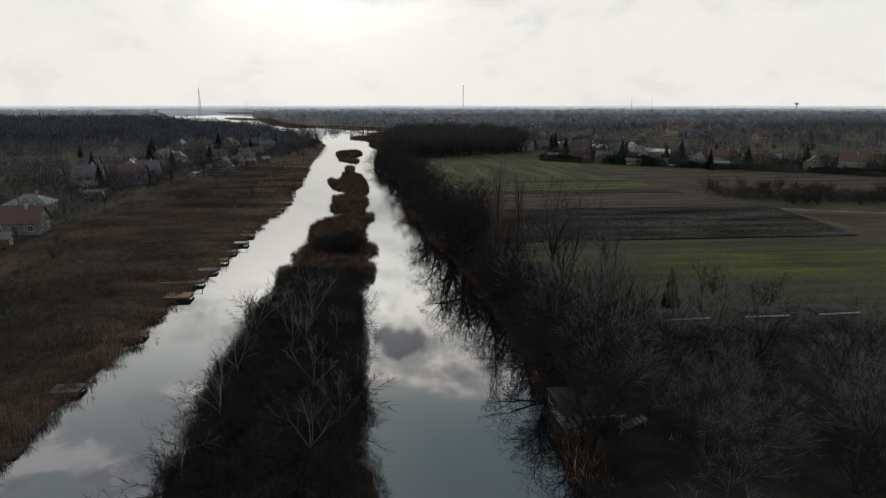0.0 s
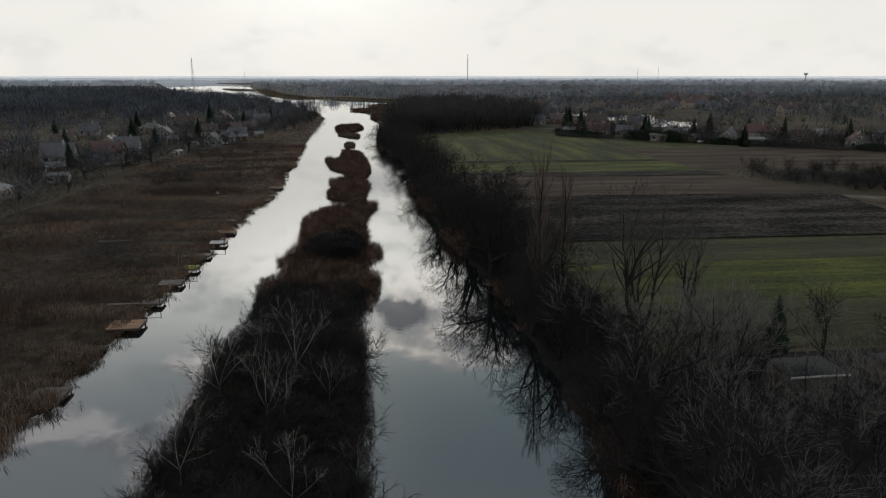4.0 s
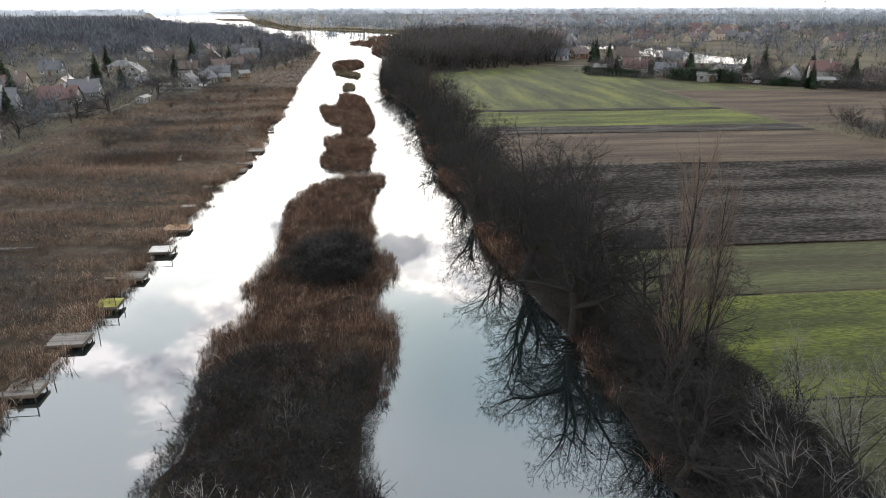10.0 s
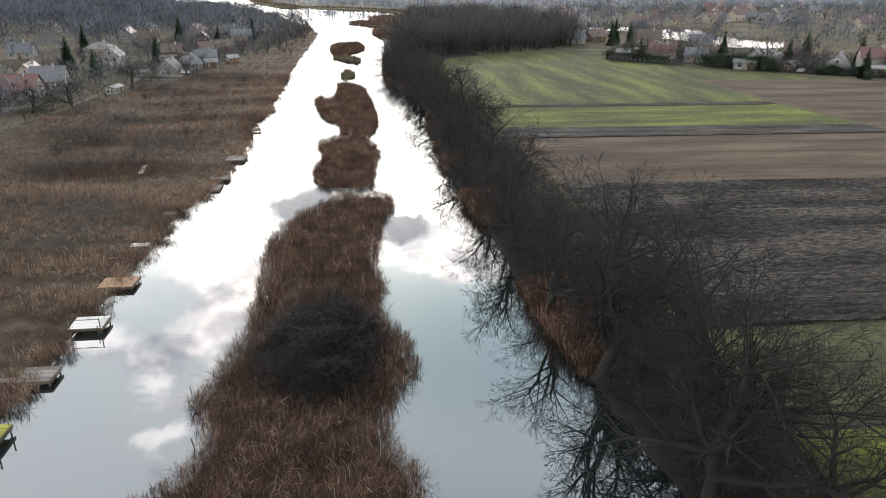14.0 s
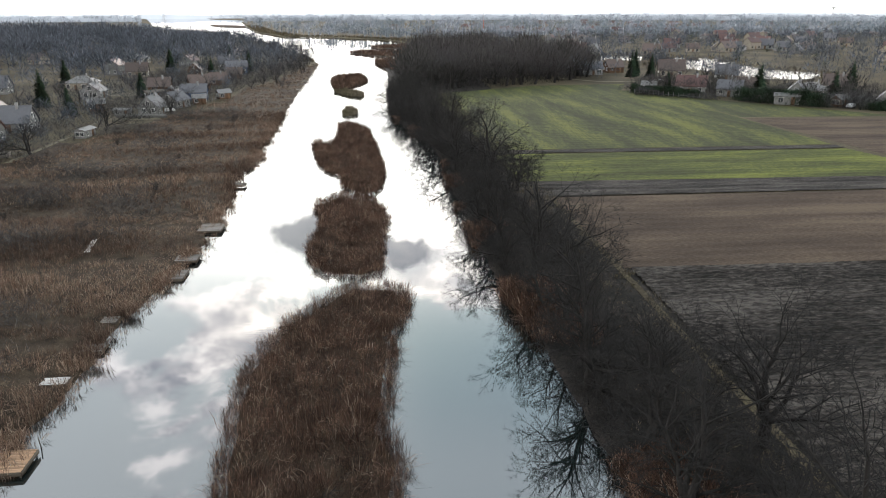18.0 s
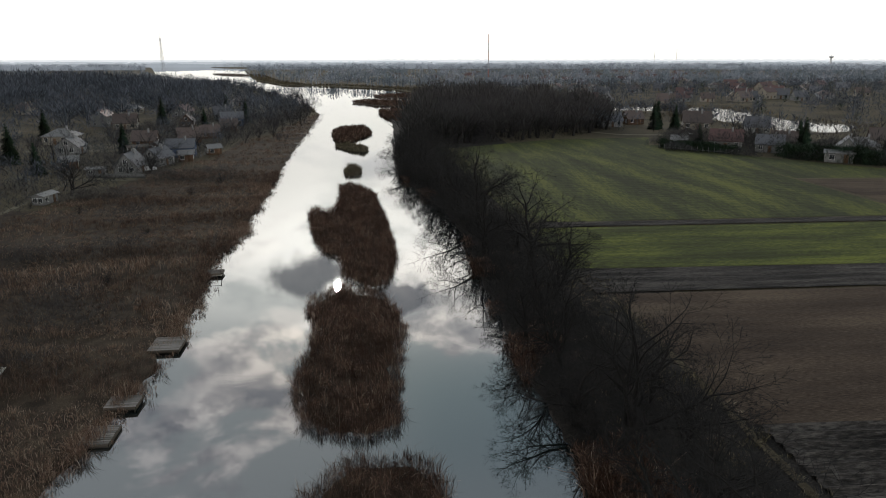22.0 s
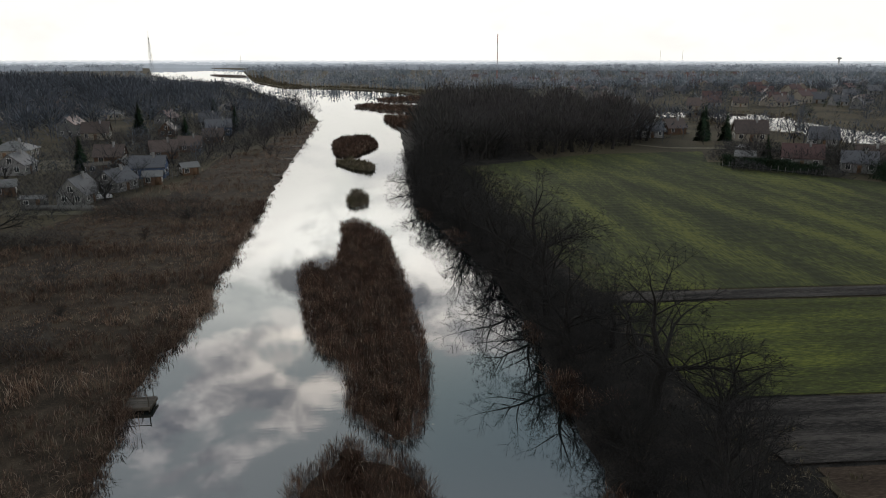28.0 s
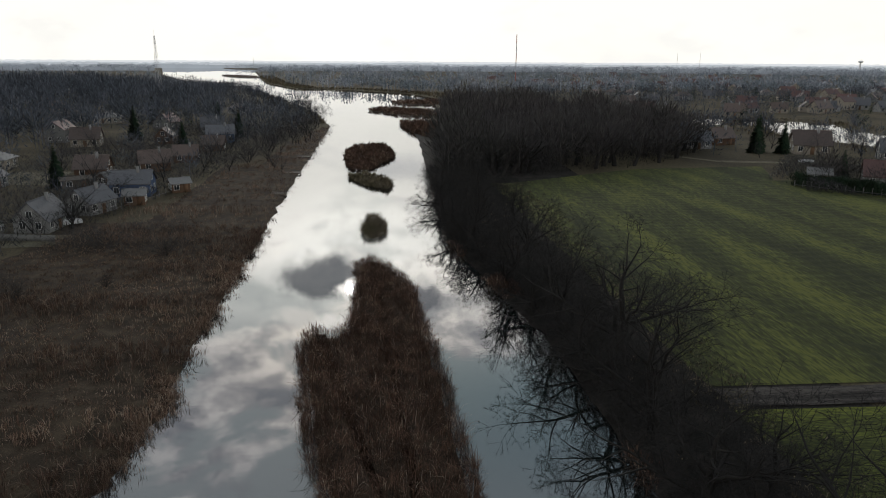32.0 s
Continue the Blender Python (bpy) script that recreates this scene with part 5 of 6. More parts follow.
def platform(x, y, wx, wy, mat, label, top=0.75, rail=0, walkway=0.0, slatted=False, turn=0.0):
    """A small jetty: bearers on posts and a deck of separate planks."""
    top -= 0.33
    t = thing("fishing_platform", label, "jetty", pose(x - 0.35, y, 0, 0, 0, turn), "fishing platforms on the bank")
    n = max(4, int(wy / (0.32 if slatted else 0.19)))
    step = wy / n
    plank = boxes("plank", [(-wx / 2, -step / 2 + (0.09 if slatted else 0.008), 0, wx / 2, step / 2 - 0.008, 0.045)], mat)
    rng = random.Random(int(x * 7 + y * 13))
    for i in range(n):
        part("plank", plank, t, "", pose(rng.uniform(-0.03, 0.03), -wy / 2 + (i + 0.5) * step, top + rng.uniform(-0.006, 0.006), 0, 0, rng.uniform(-0.4, 0.4)))
    for sx in (-wx / 2 + 0.2, wx / 2 - 0.2):
        part("bearer", boxes("bearer", [(sx - 0.06, -wy / 2, top - 0.17, sx + 0.06, wy / 2, top - 0.004)], POST), t)
    part("fascia", boxes("fascia", [(-wx / 2, -wy / 2 - 0.03, top - 0.28, wx / 2, -wy / 2 - 0.004, top + 0.04)], POST), t)
    part("fascia", boxes("fascia", [(wx / 2 + 0.035, -wy / 2, top - 0.28, wx / 2 + 0.065, wy / 2, top + 0.04)], POST), t)
    post = tubes("post", [(Vector((0, 0, -1.4)), Vector((0, 0, top - 0.17)), 0.07, 0.065, 8)], POST)
    tall = tubes("post", [(Vector((0, 0, -1.4)), Vector((0, 0, top + 0.95)), 0.06, 0.05, 8)], POST)
    for k, (sx, sy) in enumerate(((-1, -1), (1, -1), (1, 1), (-1, 1))):
        part("post", tall if k < rail else post, t, "", pose(sx * (wx / 2 - 0.12), sy * (wy / 2 - 0.1), 0))
    if rail > 1:
        part("rail", tubes("rail", [(Vector((-wx / 2 + 0.12, -wy / 2 + 0.1, top + 0.85)), Vector((wx / 2 - 0.12, -wy / 2 + 0.1, top + 0.85)), 0.03, 0.03, 6)], POST), t)
    if walkway:
        w2 = boxes("walkway_plank", [(-0.3, -0.06, 0, 0.3, 0.06, 0.04)], mat)
        m = int(walkway / 0.14)
        for i in range(m):
            part("walkway_plank", w2, t, "", pose(-wx / 2 - 0.08 - i * 0.14, -wy / 2 + 0.4, top, 0, 0, 90))
        for i in range(3):
            part("post", post, t, "", pose(-wx / 2 - walkway * (i + 0.5) / 3, -wy / 2 + 0.4, 0))
        part("bearer", boxes("bearer", [(-wx / 2 - walkway, -wy / 2 + 0.34, top - 0.13, -wx / 2, -wy / 2 + 0.46, top - 0.004)], POST), t)
    return t


platform(-31.5, 59, 2.2, 1.6, DECK_DARK, "skeletal old jetty with missing boards", 0.6, slatted=True)
platform(-31.6, 72.3, 3.0, 2.4, DECK_GREY, "grey weathered fishing platform at the reeds", 0.8)
platform(-30.4, 90, 3.2, 2.4, DECK_GREY, "grey weathered fishing platform with corner pole", 0.8, 1)
platform(-30.6, 101, 2.4, 2.0, DECK_DARK, "dark wooden fishing platform", 0.7)
platform(-29.2, 108.2, 3.8, 3.2, DECK_TAN, "large reddish tan fishing platform", 0.9)
platform(-28.6, 117, 2.6, 2.2, DECK_GREY, "grey fishing platform reached by a narrow walkway", 0.9, 2, 4.2)
platform(-28.5, 125.7, 3.3, 2.5, DECK_GREY, "wide grey fishing platform with a corner pole", 0.9, 1)
platform(-27.6, 133.7, 2.3, 2.2, DECK_GREEN, "yellow green mossy fishing platform on posts", 0.95, 3)
platform(-27.6, 141.7, 2.7, 2.2, DECK_GREY, "grey fishing platform with low ladder", 0.85, 0, 1.6)
platform(-26.7, 150.4, 2.9, 2.4, DECK_PALE, "whitish painted fishing platform with poles", 0.9, 2)
platform(-27.1, 159.8, 3.4, 2.6, DECK_TAN, "tan boarded fishing platform", 0.8)
platform(-29.3, 171, 4.2, 1.2, DECK_PALE, "narrow pale landing stage in the reeds", 0.7)
platform(-27.3, 177, 2.0, 1.6, DECK_GREY, "small grey landing stage", 0.65)
platform(-28.2, 183.2, 2.2, 1.5, DECK_GREY, "small grey landing stage", 0.65)
platform(-24.6, 195.4, 2.4, 3.0, DECK_GREY, "slatted old landing stage with gaps", 0.6, slatted=True)
platform(-24.4, 200.7, 2.7, 2.2, DECK_GREY, "grey green fishing platform", 0.8)
platform(-24.1, 213.6, 3.2, 3.6, DECK_GREY, "long boarded fishing platform beside reeds", 0.75)
platform(-24.5, 239.2, 2.3, 2.0, DECK_DARK, "dark fishing platform with pale railing", 0.8, 2)
platform(-26.8, 276, 2.4, 2.0, DECK_DARK, "dark fishing platform half hidden in reeds", 0.8)
platform(-28.3, 363, 3.4, 2.6, DECK_DARK, "dark wooden landing stage", 0.8, 2)
platform(-28.6, 393, 4.0, 2.2, DECK_GREY, "grey wooden landing stage", 0.8)
platform(-29.0, 425, 4.0, 2.2, DECK_GREY, "grey wooden landing stage", 0.8)

# ---- houses ----
WALL_WHITE = painted("white_render", (0.19, 0.187, 0.18), 0.9, 0.2)
WALL_CREAM = painted("cream_render", (0.25, 0.222, 0.182), 0.9, 0.15)
WALL_GREY = painted("grey_render", (0.21, 0.205, 0.2), 0.9, 0.2)
WALL_BLUE = painted("blue_boards", (0.07, 0.10, 0.17), 0.8, 0.25)
WALL_BROWN = painted("brown_boards", (0.12, 0.075, 0.05), 0.85, 0.25)
ROOF_RED = painted("red_tiles", (0.085, 0.042, 0.036), 0.6, 0.35, 3.0)
ROOF_BROWN = painted("brown_tiles", (0.085, 0.06, 0.05), 0.6, 0.35, 3.0)
ROOF_GREY = painted("grey_slates", (0.085, 0.085, 0.093), 0.7, 0.3, 3.0)
ROOF_PALE = painted("pale_sheet_roof", (0.15, 0.146, 0.142), 0.7, 0.25, 2.0)
FRAME = painted("white_frames", (0.7, 0.69, 0.66), 0.5, 0.1)
DOOR = boards("door_wood", (0.13, 0.08, 0.05))
CONCRETE = painted("concrete", (0.15, 0.147, 0.14), 0.9, 0.2)
GLASS, gn, gb = material("window_glass", 0.05)
gb.inputs["Base Color"].default_value = (0.02, 0.024, 0.028, 1)
gb.inputs["IOR"].default_value = 1.5


def house(w_, d_, h_, rise, wall, roof, label, hip=False, chimney=True, name="house", plain=False):
    """A small house along x with its ridge along x, standing on z = 0."""
    t = thing(name, label, "house" if name == "house" else name)
    a, b = w_ / 2, d_ / 2
    vs = [(-a, -b, -0.2), (a, -b, -0.2), (a, b, -0.2), (-a, b, -0.2), (-a, -b, h_), (a, -b, h_), (a, b, h_), (-a, b, h_)]
    fs = [(0, 1, 5, 4), (2, 3, 7, 6)]
    if hip:
        fs += [(1, 2, 6, 5), (3, 0, 4, 7), (4, 5, 6, 7)]
    else:
        vs += [(a, 0, h_ + rise), (-a, 0, h_ + rise)]
        fs += [(1, 2, 6, 8, 5), (3, 0, 4, 9, 7)]
    part("wall", mesh("wall", vs, fs, wall), t)
    o, k, th = 0.45, rise / b, 0.16
    if hip:
        r = max(0.2, a - b)
        A, B, z = a + o, b + o, h_ - o * k
        vs = [(-A, -B, z), (A, -B, z), (A, B, z), (-A, B, z), (-r, 0, h_ + rise), (r, 0, h_ + rise), (-A, -B, z - th), (A, -B, z - th), (A, B, z - th), (-A, B, z - th)]
        fs = [(0, 1, 5, 4), (1, 2, 5), (2, 3, 4, 5), (3, 0, 4), (0, 6, 7, 1), (1, 7, 8, 2), (2, 8, 9, 3), (3, 9, 6, 0), (9, 8, 7, 6)]
        part("roof", mesh("roof", vs, fs, roof), t)
    else:
        for s in (-1, 1):
            A, B, z = a + o, b + o, h_ - o * k
            vs = [(-A, s * B, z), (A, s * B, z), (A, 0, h_ + rise + 0.02), (-A, 0, h_ + rise + 0.02)]
            vs += [(x, y, q + th) for x, y, q in vs]
            part("roof_slope", mesh("roof_slope", vs, [tuple(f) for f in BOX_FACES], roof), t)
        if not plain:
            part("ridge", boxes("ridge", [(-a - o, -0.14, h_ + rise + th - 0.05, a + o, 0.14, h_ + rise + th + 0.06)], roof), t)
    if chimney:
        ch = part("chimney", boxes("chimney", [(a * 0.35 - 0.3, -0.9, h_ + rise * 0.4, a * 0.35 + 0.3, -0.35, h_ + rise + 0.9)], WALL_GREY), t)
        if not plain:
            part("cap", boxes("cap", [(a * 0.35 - 0.38, -0.98, h_ + rise + 0.904, a * 0.35 + 0.38, -0.27, h_ + rise + 1.0)], CONCRETE), ch)
    wide, high = 1.1, min(1.3, h_ * 0.5)
    places = []
    for s, n in ((-1, max(2, int(w_ / 2.6))), (1, max(2, int(w_ / 2.6)))):
        places += [(-a + (i + 0.5) * w_ / n, s * (b + 0.02), 0 if s < 0 else 180) for i in range(n)]
    for s in (-1, 1):
        places += [(s * (a + 0.02), y, 90 * s) for y in (-b * 0.45, b * 0.45)]
    if plain:
        places = places[:3] + places[-1:]
    pane = boxes("pane", [(-wide / 2, -0.01, 0, wide / 2, 0.01, high)], GLASS)
    bars = boxes("window_frame", [(-wide / 2 - 0.08, -0.04, -0.08, -wide / 2, 0.03, high + 0.08), (wide / 2, -0.04, -0.08, wide / 2 + 0.08, 0.03, high + 0.08), (-wide / 2, -0.04, -0.08, wide / 2, 0.03, 0),
                                  (-wide / 2, -0.04, high, wide / 2, 0.03, high + 0.08), (-0.03, -0.03, 0, 0.03, 0.025, high)], FRAME)
    for i, (x, y, turn) in enumerate(places):
        if i == 1:
            part("door", boxes("door", [(-0.5, -0.04, 0, 0.5, 0.03, 2.05)], DOOR), t, "", pose(x, y, 0.02, 0, 0, turn))
            continue
        win = part("window", pane if plain else bars, t, "", pose(x, y, 0.95 if h_ > 2.3 else 0.7, 0, 0, turn))
        if not plain:
            part("pane", pane, win)
    if not hip and rise > 2 and not plain:
        for s in (-1, 1):
            win = part("window", bars, t, "", pose(s * (a + 0.02), 0, h_ + rise * 0.15, 0, 0, 90 * s))
            part("pane", pane, win)
    return t


MODELS = [
    house(10, 8, 2.9, 3.2, WALL_WHITE, ROOF_RED, "white rendered house with a red tiled roof"),
    house(9, 7.5, 2.8, 3.4, WALL_CREAM, ROOF_BROWN, "cream house with a steep brown roof"),
    house(11, 8.5, 3.0, 2.2, WALL_CREAM, ROOF_PALE, "low villa with a pale hipped roof", hip=True),
    house(9, 7, 2.7, 3.6, WALL_WHITE, ROOF_GREY, "white gabled house with a grey roof"),
    house(8, 6.5, 2.8, 2.6, WALL_GREY, ROOF_GREY, "grey weekend house with a slate roof"),
    house(8.5, 7, 3.2, 2.4, WALL_BLUE, ROOF_GREY, "dark blue boarded house with a grey roof"),
    house(7.5, 6, 2.6, 2.8, WALL_BROWN, ROOF_BROWN, "brown boarded cottage with a brown roof"),
    house(10, 8, 5.2, 3.0, WALL_WHITE, ROOF_RED, "two-storey white house with a red roof"),
    house(4, 3, 2.2, 0.9, WALL_BROWN, ROOF_PALE, "small wooden garden shed with a pale roof", chimney=False, name="shed"),
    house(6, 3.2, 2.3, 0.5, WALL_WHITE, ROOF_PALE, "low white outbuilding with a pale flat roof", chimney=False, name="outbuilding"),
    house(6, 3.2, 2.1, 0.5, DECK_DARK, DECK_DARK, "low dark shed with a grey roof", chimney=False, name="shed"),
    house(10, 8, 2.9, 3.2, WALL_WHITE, ROOF_RED, "white village house with a red roof", plain=True),
    house(9, 7.5, 2.8, 3.4, WALL_CREAM, ROOF_BROWN, "cream village house with a brown roof", plain=True),
    house(9, 7, 2.7, 3.6, WALL_WHITE, ROOF_GREY, "white village house with a grey roof", plain=True),
    house(10, 8, 5.2, 3.0, WALL_CREAM, ROOF_RED, "tall cream village house with a red roof", plain=True),
    house(11, 8.5, 3.0, 2.2, WALL_GREY, ROOF_BROWN, "low grey village house with a hipped roof", hip=True, plain=True),
]
STOOD = set()


def stand(k, x, y, turn, s=1.0, label=""):
    m = pose(x, y, LAND, 0, 0, turn)
    if k not in STOOD:
        STOOD.add(k)
        ob = MODELS[k]
        ob.matrix_basis = m
    else:
        ob = copy_thing(MODELS[k], m)
    ob.scale = (s, s, s)
    if label:
        ob["label"] = label
    return ob


for k, x, y, turn, s in ((0, -80, 168, 4, 1.0), (2, -92, 200, 3, 1.0), (3, -104, 274, 8, 1.1), (0, -92, 286, 5, 1.0), (3, -91, 303, 3, 1.0), (1, -101, 314, 95, 1.0), (2, -111, 403, 4, 1.0),
                         (3, -65, 331.5, 86, 0.85), (4, -62, 345, 70, 0.9), (9, -72.6, 328, 4, 0.75), (5, -60, 363, 5, 0.95), (6, -66, 398, 20, 1.0), (8, -56, 352, 10, 1.0), (6, -62, 414, 8, 0.9), (1, -106, 455, 10, 1.0),
                         (7, -120, 468, 85, 0.9), (5, -63, 464, 12, 1.1), (6, -82, 462, 95, 1.0), (8, -51, 366, 30, 1.0), (6, -60, 440, 5, 0.9), (3, -137, 391, 5, 1.0), (8, -84, 340, 20, 1.1), 
                         (4, -96, 372, 92, 1.0), (1, -125, 330, 4, 1.0), (0, -138, 300, 12, 1.0), (6, -78, 388, 4, 1.0), (8, -70, 376, 60, 1.0), (3, -74, 500, 12, 1.0), (0, -98, 520, 80, 1.0), (2, -132, 545, 6, 1.0),
                         (9, -86, 228, 6, 1.0), (8, -94, 246, 30, 1.2), (10, -76, 372, 30, 1.0), (8, -76, 150, 12, 1.0), (9, -70, 292, 80, 0.8)):
    stand(k, x, y, turn, s)
for k, x, y, turn, s in ((0, 117, 363, -30, 1.0), (8, 103, 368, -30, 1.2), (4, 126, 352, -30, 1.0), (3, 141, 336, 55, 1.0), (9, 133, 328, -35, 1.2), (8, 147, 322, 20, 1.1), (3, 161, 318, 50, 1.0), (7, 173, 316, -25, 1.0),
                         (1, 188, 306, -30, 1.0), (9, 166, 306, -25, 1.2), (0, 204, 293, 60, 1.0), (2, 152, 345, -28, 1.0), (6, 137, 362, -30, 1.0), (4, 104, 440, 0, 1.1), (1, 136, 424, -20, 1.2), (3, 154, 408, -25, 1.0),
                         (6, 118, 450, 10, 1.1), (7, 216, 284, -30, 1.0), (3, 232, 272, -25, 1.0), (1, 172, 360, -30, 1.0), (0, 192, 338, 58, 1.0), (2, 210, 326, -25, 1.0), (4, 226, 306, -30, 1.0)):
    stand(k, x, y, turn, s)
rng = random.Random(77)
for _ in range(120):
    y = rng.uniform(560, 1500)
    stand(rng.choice((11, 11, 12, 13, 13, 14, 15)), y * rng.uniform(0.22, 0.62), y, rng.choice((-25, 65)) + rng.uniform(-8, 8), rng.uniform(0.95, 1.25))
count = 0
while count < 74:
    x, y = rng.uniform(110, 760), rng.uniform(330, 1000)
    if y < 470 - (x - 150) * 0.5 or inside(np.array([x]), np.array([y]), pond_np * 1.0)[0] or (x < 225 and y < 575):
        continue
    stand(rng.choice((11, 12, 13, 14, 15)), x, y, rng.uniform(-40, 60), rng.uniform(0.95, 1.2))
    count += 1
for _ in range(22):
    y = rng.uniform(480, 800)
    stand(rng.choice((11, 12, 13, 15)), rng.uniform(-330, float(bank_left(y)) - 35), y, rng.uniform(-30, 40), rng.uniform(0.9, 1.1))
for _ in range(26):
    y = rng.uniform(980, 1500)
    stand(rng.choice((11, 12, 13, 14, 15)), rng.uniform(float(bank_right(y)) + 30, 520), y, rng.uniform(-30, 40), 1.2)

# sheds and a boat shelter in the scrub by the right bank
FELT = painted("roofing_felt", (0.035, 0.034, 0.034), 0.85, 0.3, 2.0)


def low_shed(x, y, turn):
    t = thing("shed", "low dark flat-roofed shed behind brushwood", "shed", pose(x, y, LAND, 0, 0, turn), "sheds in the scrub")
    part("wall", boxes("wall", [(-2.7, -1.9, -0.1, 2.7, -1.82, 2.3), (-2.7, 1.82, -0.1, 2.7, 1.9, 2.5), (-2.7, -1.816, -0.1, -2.62, 1.816, 2.36), (2.62, -1.816, -0.1, 2.7, 1.816, 2.36)], DECK_DARK), t)
    part("roof", boxes("roof", [(-2.95, -2.2, 2.504, 2.95, 2.15, 2.6)], FELT), t)
    part("roof_edge", boxes("roof_edge", [(-2.97, -2.25, 2.44, 2.97, -2.204, 2.66)], DECK_PALE), t, "pale weathered roof board")
    door = part("door", boxes("door", [(-0.5, -1.96, 0.02, 0.4, -1.904, 2.0)], POST), t)
    part("handle", boxes("handle", [(0.25, -2.0, 0.98, 0.3, -1.964, 1.12)], STEEL), door)
    window = part("window", boxes("window", [(1.1, -1.95, 1.0, 2.0, -1.904, 1.7)], DECK_GREY), t)
    part("pane", boxes("pane", [(1.17, -1.965, 1.07, 1.93, -1.954, 1.63)], GLASS), window)


for x, y, turn in ((40.8, 82, 1), (51.6, 82, -2), (61.5, 82, 2)):
    low_shed(x, y, turn)


def boat_shelter():
    t = thing("boat_shelter", "dark flat-roofed boat shelter on posts at the water", "boathouse", pose(20.1, 58.4, 0, 0, 0, 2))
    part("roof", boxes("roof", [(-2.6, -3.4, 2.5, 2.6, 3.4, 2.66)], FELT), t)
    part("roof_edge", boxes("roof_edge", [(-2.66, -3.46, 2.44, 2.66, -3.404, 2.7)], DECK_GREY), t)
    part("floor", boxes("floor", [(-2.4, -3.2, 0.55, 2.4, 3.2, 0.65)], DECK_GREY), t)
    for x in (-2.4, 0, 2.4):
        for y in (-3.2, 3.2):
            part("post", boxes("post", [(x - 0.07, y - 0.07, -1.3, x + 0.07, y + 0.07, 2.496)], POST), t)
    part("back_wall", boxes("back_wall", [(-2.4, 3.28, 0.66, 2.4, 3.36, 2.49)], DECK_DARK), t)
    part("side_rail", boxes("side_rail", [(-2.5, -3.2, 1.5, -2.47, 3.2, 1.6)], DECK_GREY), t)
    for i in range(6):
        part("step", boxes("step", [(2.75 + 0.42 * i, -2.6, 0.62 + 0.17 * i, 3.2 + 0.42 * i, -1.5, 0.68 + 0.17 * i)], DECK_GREY), t)
    for y in (-2.66, -1.5):
        part("stringer", tubes("stringer", [(Vector((2.7, y + 0.03, 0.5)), Vector((5.3, y + 0.03, 1.6)), 0.06, 0.06, 5)], POST), t)
    part("post", boxes("post", [(5.2, -2.1, 0.2, 5.34, -1.96, 1.6)], POST), t)


boat_shelter()


def bench(x, y, z, turn):
    t = thing("bench", "small dark wooden bench on a fishing platform", "bench", pose(x, y, z, 0, 0, turn))
    for i in range(3):
        part("seat_slat", boxes("seat_slat", [(-0.55, -0.2 + 0.14 * i, 0.42, 0.55, -0.08 + 0.14 * i, 0.46)], POST), t)
    for i in range(2):
        part("back_slat", boxes("back_slat", [(-0.55, 0.25, 0.58 + 0.17 * i, 0.55, 0.29, 0.7 + 0.17 * i)], POST), t)
    for sx in (-0.45, 0.45):
        part("leg", boxes("leg", [(sx - 0.04, -0.18, 0, sx + 0.04, -0.1, 0.416)], POST), t)
        part("leg", boxes("leg", [(sx - 0.04, 0.2, 0, sx + 0.04, 0.246, 0.86)], POST), t)


bench(-29.3, 117.2, 0.622, 70)


def fence(name, label, points, high, mat, gap=2.2, wall=False):
    """A garden fence: posts, and between them slats or a solid panel."""
    t = thing(name, label, "fence")
    for (x0, y0), (x1, y1) in zip(points, points[1:]):
        ln = math.hypot(x1 - x0, y1 - y0)
        n = max(1, int(ln / gap))
        ang = math.degrees(math.atan2(y1 - y0, x1 - x0))
        post = boxes("post", [(-0.06, -0.06, -0.3, 0.06, 0.06, high + 0.1)], CONCRETE)
        panel = boxes("panel", [(0.065, -0.03, 0.05, ln / n - 0.065, 0.03, high)], mat)
        rails = boxes("rail", [(0.065, -0.02, 0.35 * high, ln / n - 0.065, 0.02, 0.35 * high + 0.08)], mat)
        for i in range(n):
            m = pose(x0 + (x1 - x0) * i / n, y0 + (y1 - y0) * i / n, LAND, 0, 0, ang)
            part("post", post, t, "", m)
            part("panel" if wall else "rail", panel if wall else rails, t, "", m)


fence("garden_fence", "concrete post fence along the green field", [(94, 363.5), (113, 344)], 1.5, CONCRETE, 1.8)
fence("garden_wall", "pale plastered garden wall", [(-73, 323.3), (-58.5, 321.4)], 1.2, CONCRETE, 3.0, True)
fence("garden_fence", "wooden garden fence at the reed edge", [(-86, 262), (-76, 268)], 1.4, DECK_GREY, 2.0, True)
fence("garden_fence", "wooden garden fence beside gardens", [(-58, 345), (-50, 372)], 1.3, DECK_GREY, 2.4)


def hedge(points, high, thick, seed):
    rng = np.random.default_rng(seed)
    xs, ys = [], []
    for (x0, y0), (x1, y1) in zip(points, points[1:]):
        n = int(math.hypot(x1 - x0, y1 - y0) * 420)
        s = rng.uniform(0, 1, n)
        xs.append(x0 + (x1 - x0) * s + rng.normal(0, thick, n))
        ys.append(y0 + (y1 - y0) * s + rng.normal(0, thick, n))
    x, y = np.concatenate(xs), np.concatenate(ys)
    tall = np.clip(high + 1.2 * field_noise(x, y, 0.25, 0.25, seed), 0.8, None)
    brush("hedge", "dark evergreen garden hedge along the field", x, y, np.full(len(x), LAND), tall, NEEDLES, rng, 0.1, 0.25)


hedge([(96, 366), (112, 347)], 3.0, 0.9, 3)
hedge([(124, 340), (140, 322)], 4.6, 1.8, 5)
hedge([(150, 312), (176, 300)], 2.6, 0.9, 6)
hedge([(196, 283), (222, 262)], 2.6, 1.2, 7)

# ---- masts, tower and cars ----


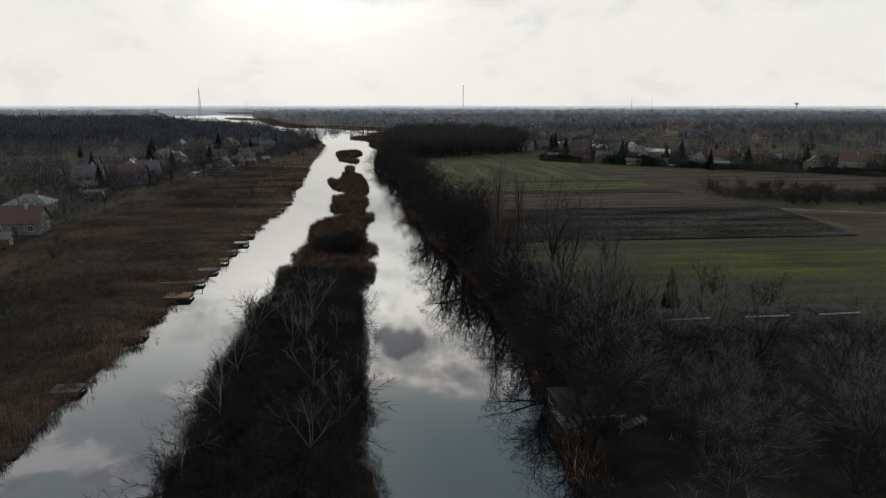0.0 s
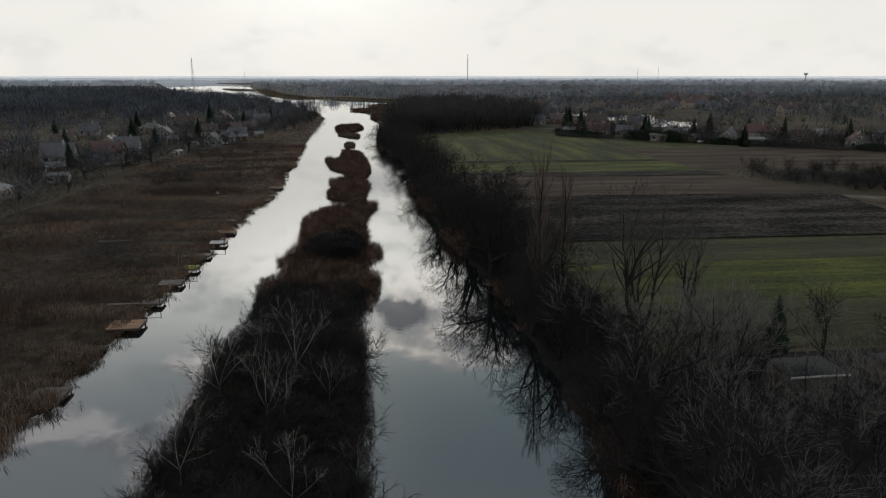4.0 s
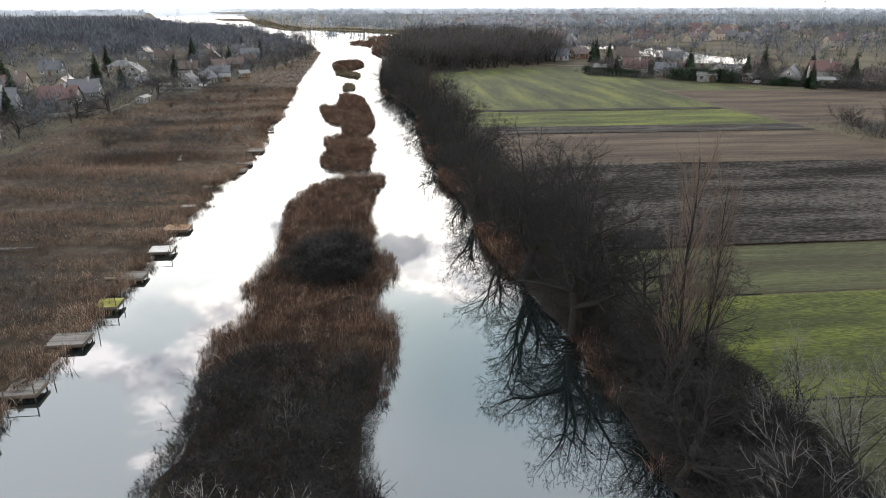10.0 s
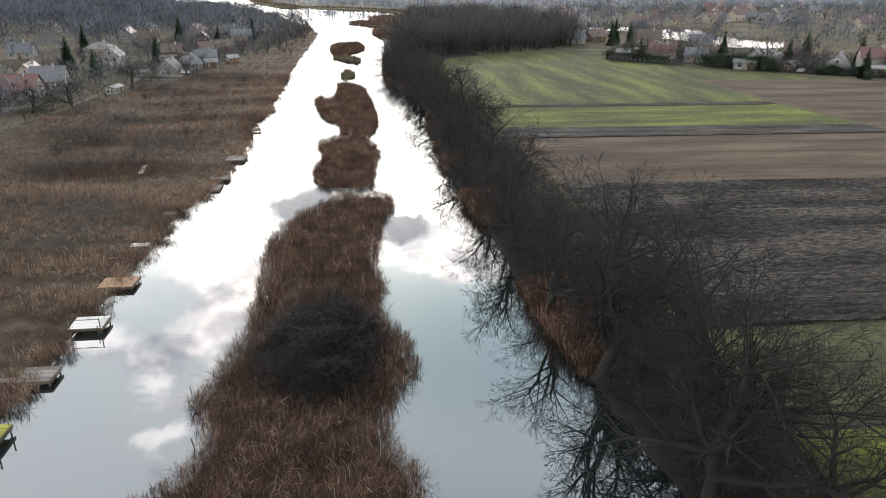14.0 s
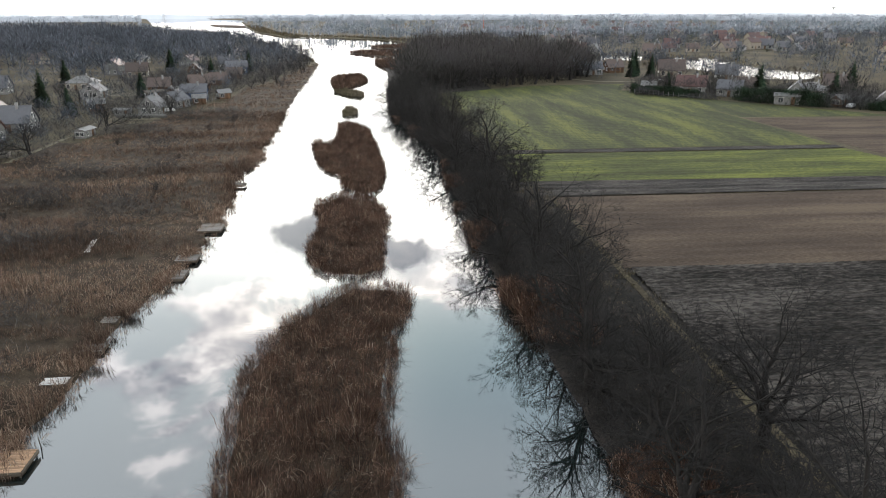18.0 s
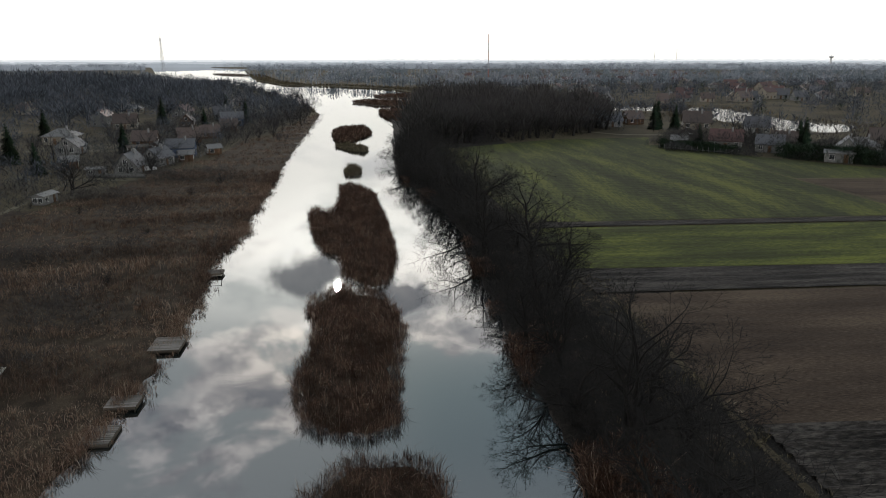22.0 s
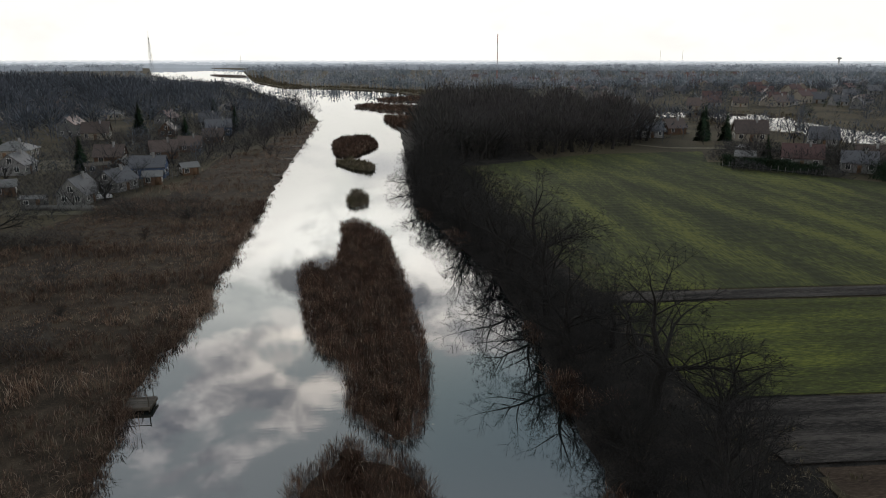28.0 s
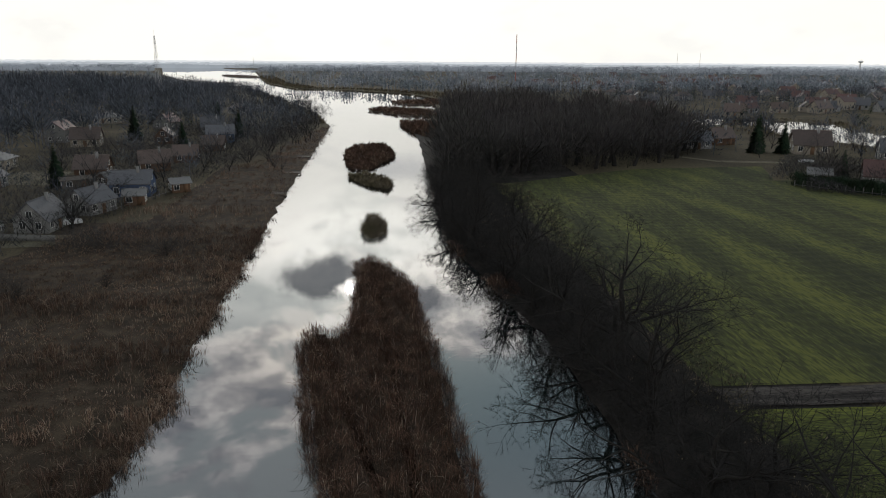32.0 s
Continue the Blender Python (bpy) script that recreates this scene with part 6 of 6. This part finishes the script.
def lattice_mast(x, y, tall, wide, label):
    t = thing("lattice_mast", label, "mast", pose(x, y, LAND))
    corner = lambda k, z: Vector((math.cos(k * math.pi / 2 + 0.5), math.sin(k * math.pi / 2 + 0.5), 0)) * (wide * (1 - 0.85 * z / tall)) + Vector((0, 0, z))
    for k in range(4):
        part("leg", tubes("leg", [(corner(k, 0), corner(k, tall), 0.11, 0.07, 5)], STEEL), t)
    n = 14
    for i in range(n):
        z0, z1 = tall * i / n, tall * (i + 1) / n
        for k in range(4):
            part("brace", tubes("brace", [(corner(k, z0), corner((k + 1) % 4, z1), 0.055, 0.055, 4)], STEEL), t)
    part("antenna", tubes("antenna", [(Vector((0, 0, tall - 1)), Vector((0, 0, tall + 4)), 0.1, 0.05, 5)], STEEL), t)


lattice_mast(-165, 735, 45, 2.6, "tall grey lattice mast among riverside woods")
mast = thing("radio_mast", "slim radio mast above the distant village", "mast", pose(130, 905, LAND))
for i in range(6):
    part("segment", tubes("segment", [(Vector((0, 0, 9 * i)), Vector((0, 0, 9 * i + 9)), 0.4, 0.36, 6)], painted("mast_red", (0.3, 0.09, 0.07)) if i % 2 else STEEL), mast)
for x, y, h in ((1050, 2650, 60), (1120, 2620, 60), (-420, 2600, 40)):
    far = thing("radio_mast", "slim mast on the far horizon", "mast", pose(x, y, LAND))
    part("pole", tubes("pole", [(Vector((0, 0, 0)), Vector((0, 0, h)), 0.7, 0.4, 6)], STEEL), far)
# the tower's concrete is paled to carry the haze in front of it
HAZED_CONCRETE = painted("pale_concrete", (0.6, 0.6, 0.6), 0.9, 0.1, 0.2)
tower = thing("water_tower", "mushroom-shaped concrete water tower on the horizon", "water tower", pose(1750, 2660, LAND))
part("shaft", tubes("shaft", [(Vector((0, 0, 0)), Vector((0, 0, 30)), 3.2, 2.6, 12)], HAZED_CONCRETE), tower)
part("tank", tubes("tank", [(Vector((0, 0, 28)), Vector((0, 0, 33)), 3.0, 9.0, 14), (Vector((0, 0, 33)), Vector((0, 0, 37)), 9.0, 6.0, 14)], HAZED_CONCRETE), tower)
part("spire", tubes("spire", [(Vector((0, 0, 36)), Vector((0, 0, 43)), 0.5, 0.3, 6)], STEEL), tower)

CAR_WHITE = painted("white_paint", (0.65, 0.65, 0.66), 0.3, 0.05)
CAR_DARK = painted("dark_paint", (0.05, 0.055, 0.07), 0.3, 0.05)
TYRE = painted("tyre", (0.02, 0.02, 0.02), 0.8, 0.1)


def car(x, y, turn, paint, label):
    t = thing("car", label, "car", pose(x, y, LAND, 0, 0, turn))
    side = [(-2.1, 0.35), (-2.1, 0.8), (-1.2, 0.95), (-0.6, 1.42), (0.9, 1.45), (1.6, 0.98), (2.1, 0.85), (2.1, 0.35)]
    vs = [(a, s * (0.84 if z < 1.2 else 0.66), z) for s in (-1, 1) for a, z in side]
    n = len(side)
    fs = [tuple(range(n)), tuple(range(2 * n - 1, n - 1, -1))] + [(i, n + i, n + (i + 1) % n, (i + 1) % n) for i in range(n)]
    part("body", mesh("body", vs, fs, paint), t)
    part("windscreen", boxes("windscreen", [(-0.62, -0.6, 1.0, 1.0, 0.6, 1.462)], GLASS), t)
    for sx in (-1.3, 1.3):
        for sy in (-0.8, 0.8):
            part("wheel", tubes("wheel", [(Vector((sx, sy - 0.1, 0.31)), Vector((sx, sy + 0.1, 0.31)), 0.31, 0.31, 12)], TYRE), t)


car(-61.5, 333.5, 30, CAR_WHITE, "white car parked beside a house")
car(-66, 379, 100, CAR_DARK, "dark car parked in a yard")
car(121, 401.5, -12, CAR_WHITE, "white car parked on the village road")
car(148, 318, 40, CAR_WHITE, "white car parked behind the hedge")


# ---- stakes and driftwood in the channel ----
boardwalk = thing("boardwalk", "narrow pale plank walk lying among the reeds", "boardwalk", pose(-38.3, 206.4, LAND, 0, 0, 10))
for i in range(9):
    part("plank", boxes("plank", [(-0.35, -2.6 + 0.58 * i, 0.02, 0.35, -2.06 + 0.58 * i, 0.07)], DECK_PALE), boardwalk)
thing("fallen_trunk", "pale fallen tree trunk lying in the reeds", "log", pose(-45.5, 151.6, LAND, 0, 0, -8),
      data=tubes("fallen_trunk", [(Vector((-3.0, 0, 0.25)), Vector((0, 0.1, 0.3)), 0.2, 0.16, 8), (Vector((0, 0.1, 0.3)), Vector((2.6, 0.3, 0.45)), 0.16, 0.07, 7), (Vector((0.4, 0.1, 0.3)), Vector((1.6, -0.5, 0.8)), 0.07, 0.03, 5)], BARK_PALE))
STAKE = tubes("stake", [(Vector((0, 0, -1.2)), Vector((0.05, 0.03, 0.9)), 0.05, 0.04, 6)], POST)
rng = random.Random(21)
for x, y in ((-25.9, 149.2), (-27.4, 118.6), (-28.2, 110.8), (-26.6, 126.9), (-24.0, 202.8), (-23.8, 216), (-26.0, 162), (-24.3, 241.2), (-29.6, 91.8), (-30.2, 73.9), (-13.6, 131.5), (-14.6, 127.2), (-0.2, 233.4)):
    thing("stake", "thin wooden stake standing in the water", "stake", pose(x, y, 0, rng.uniform(-6, 6), rng.uniform(-6, 6), rng.uniform(0, 360)), "stakes in the water", STAKE)
for x, y, turn, ln in ((-10.4, 180.3, 15, 1.6), (-9.2, 182.5, 70, 1.1)):
    bits = [(Vector((-ln / 2, 0, 0.03)), Vector((ln / 2, 0, 0.08)), 0.11, 0.06, 7), (Vector((0.1, 0, 0.05)), Vector((0.5, 0.35, 0.3)), 0.04, 0.02, 5)]
    thing("driftwood", "dark driftwood log lying in the shallow water", "log", pose(x, y, 0, 0, 0, turn), data=tubes("driftwood", bits, BARK))
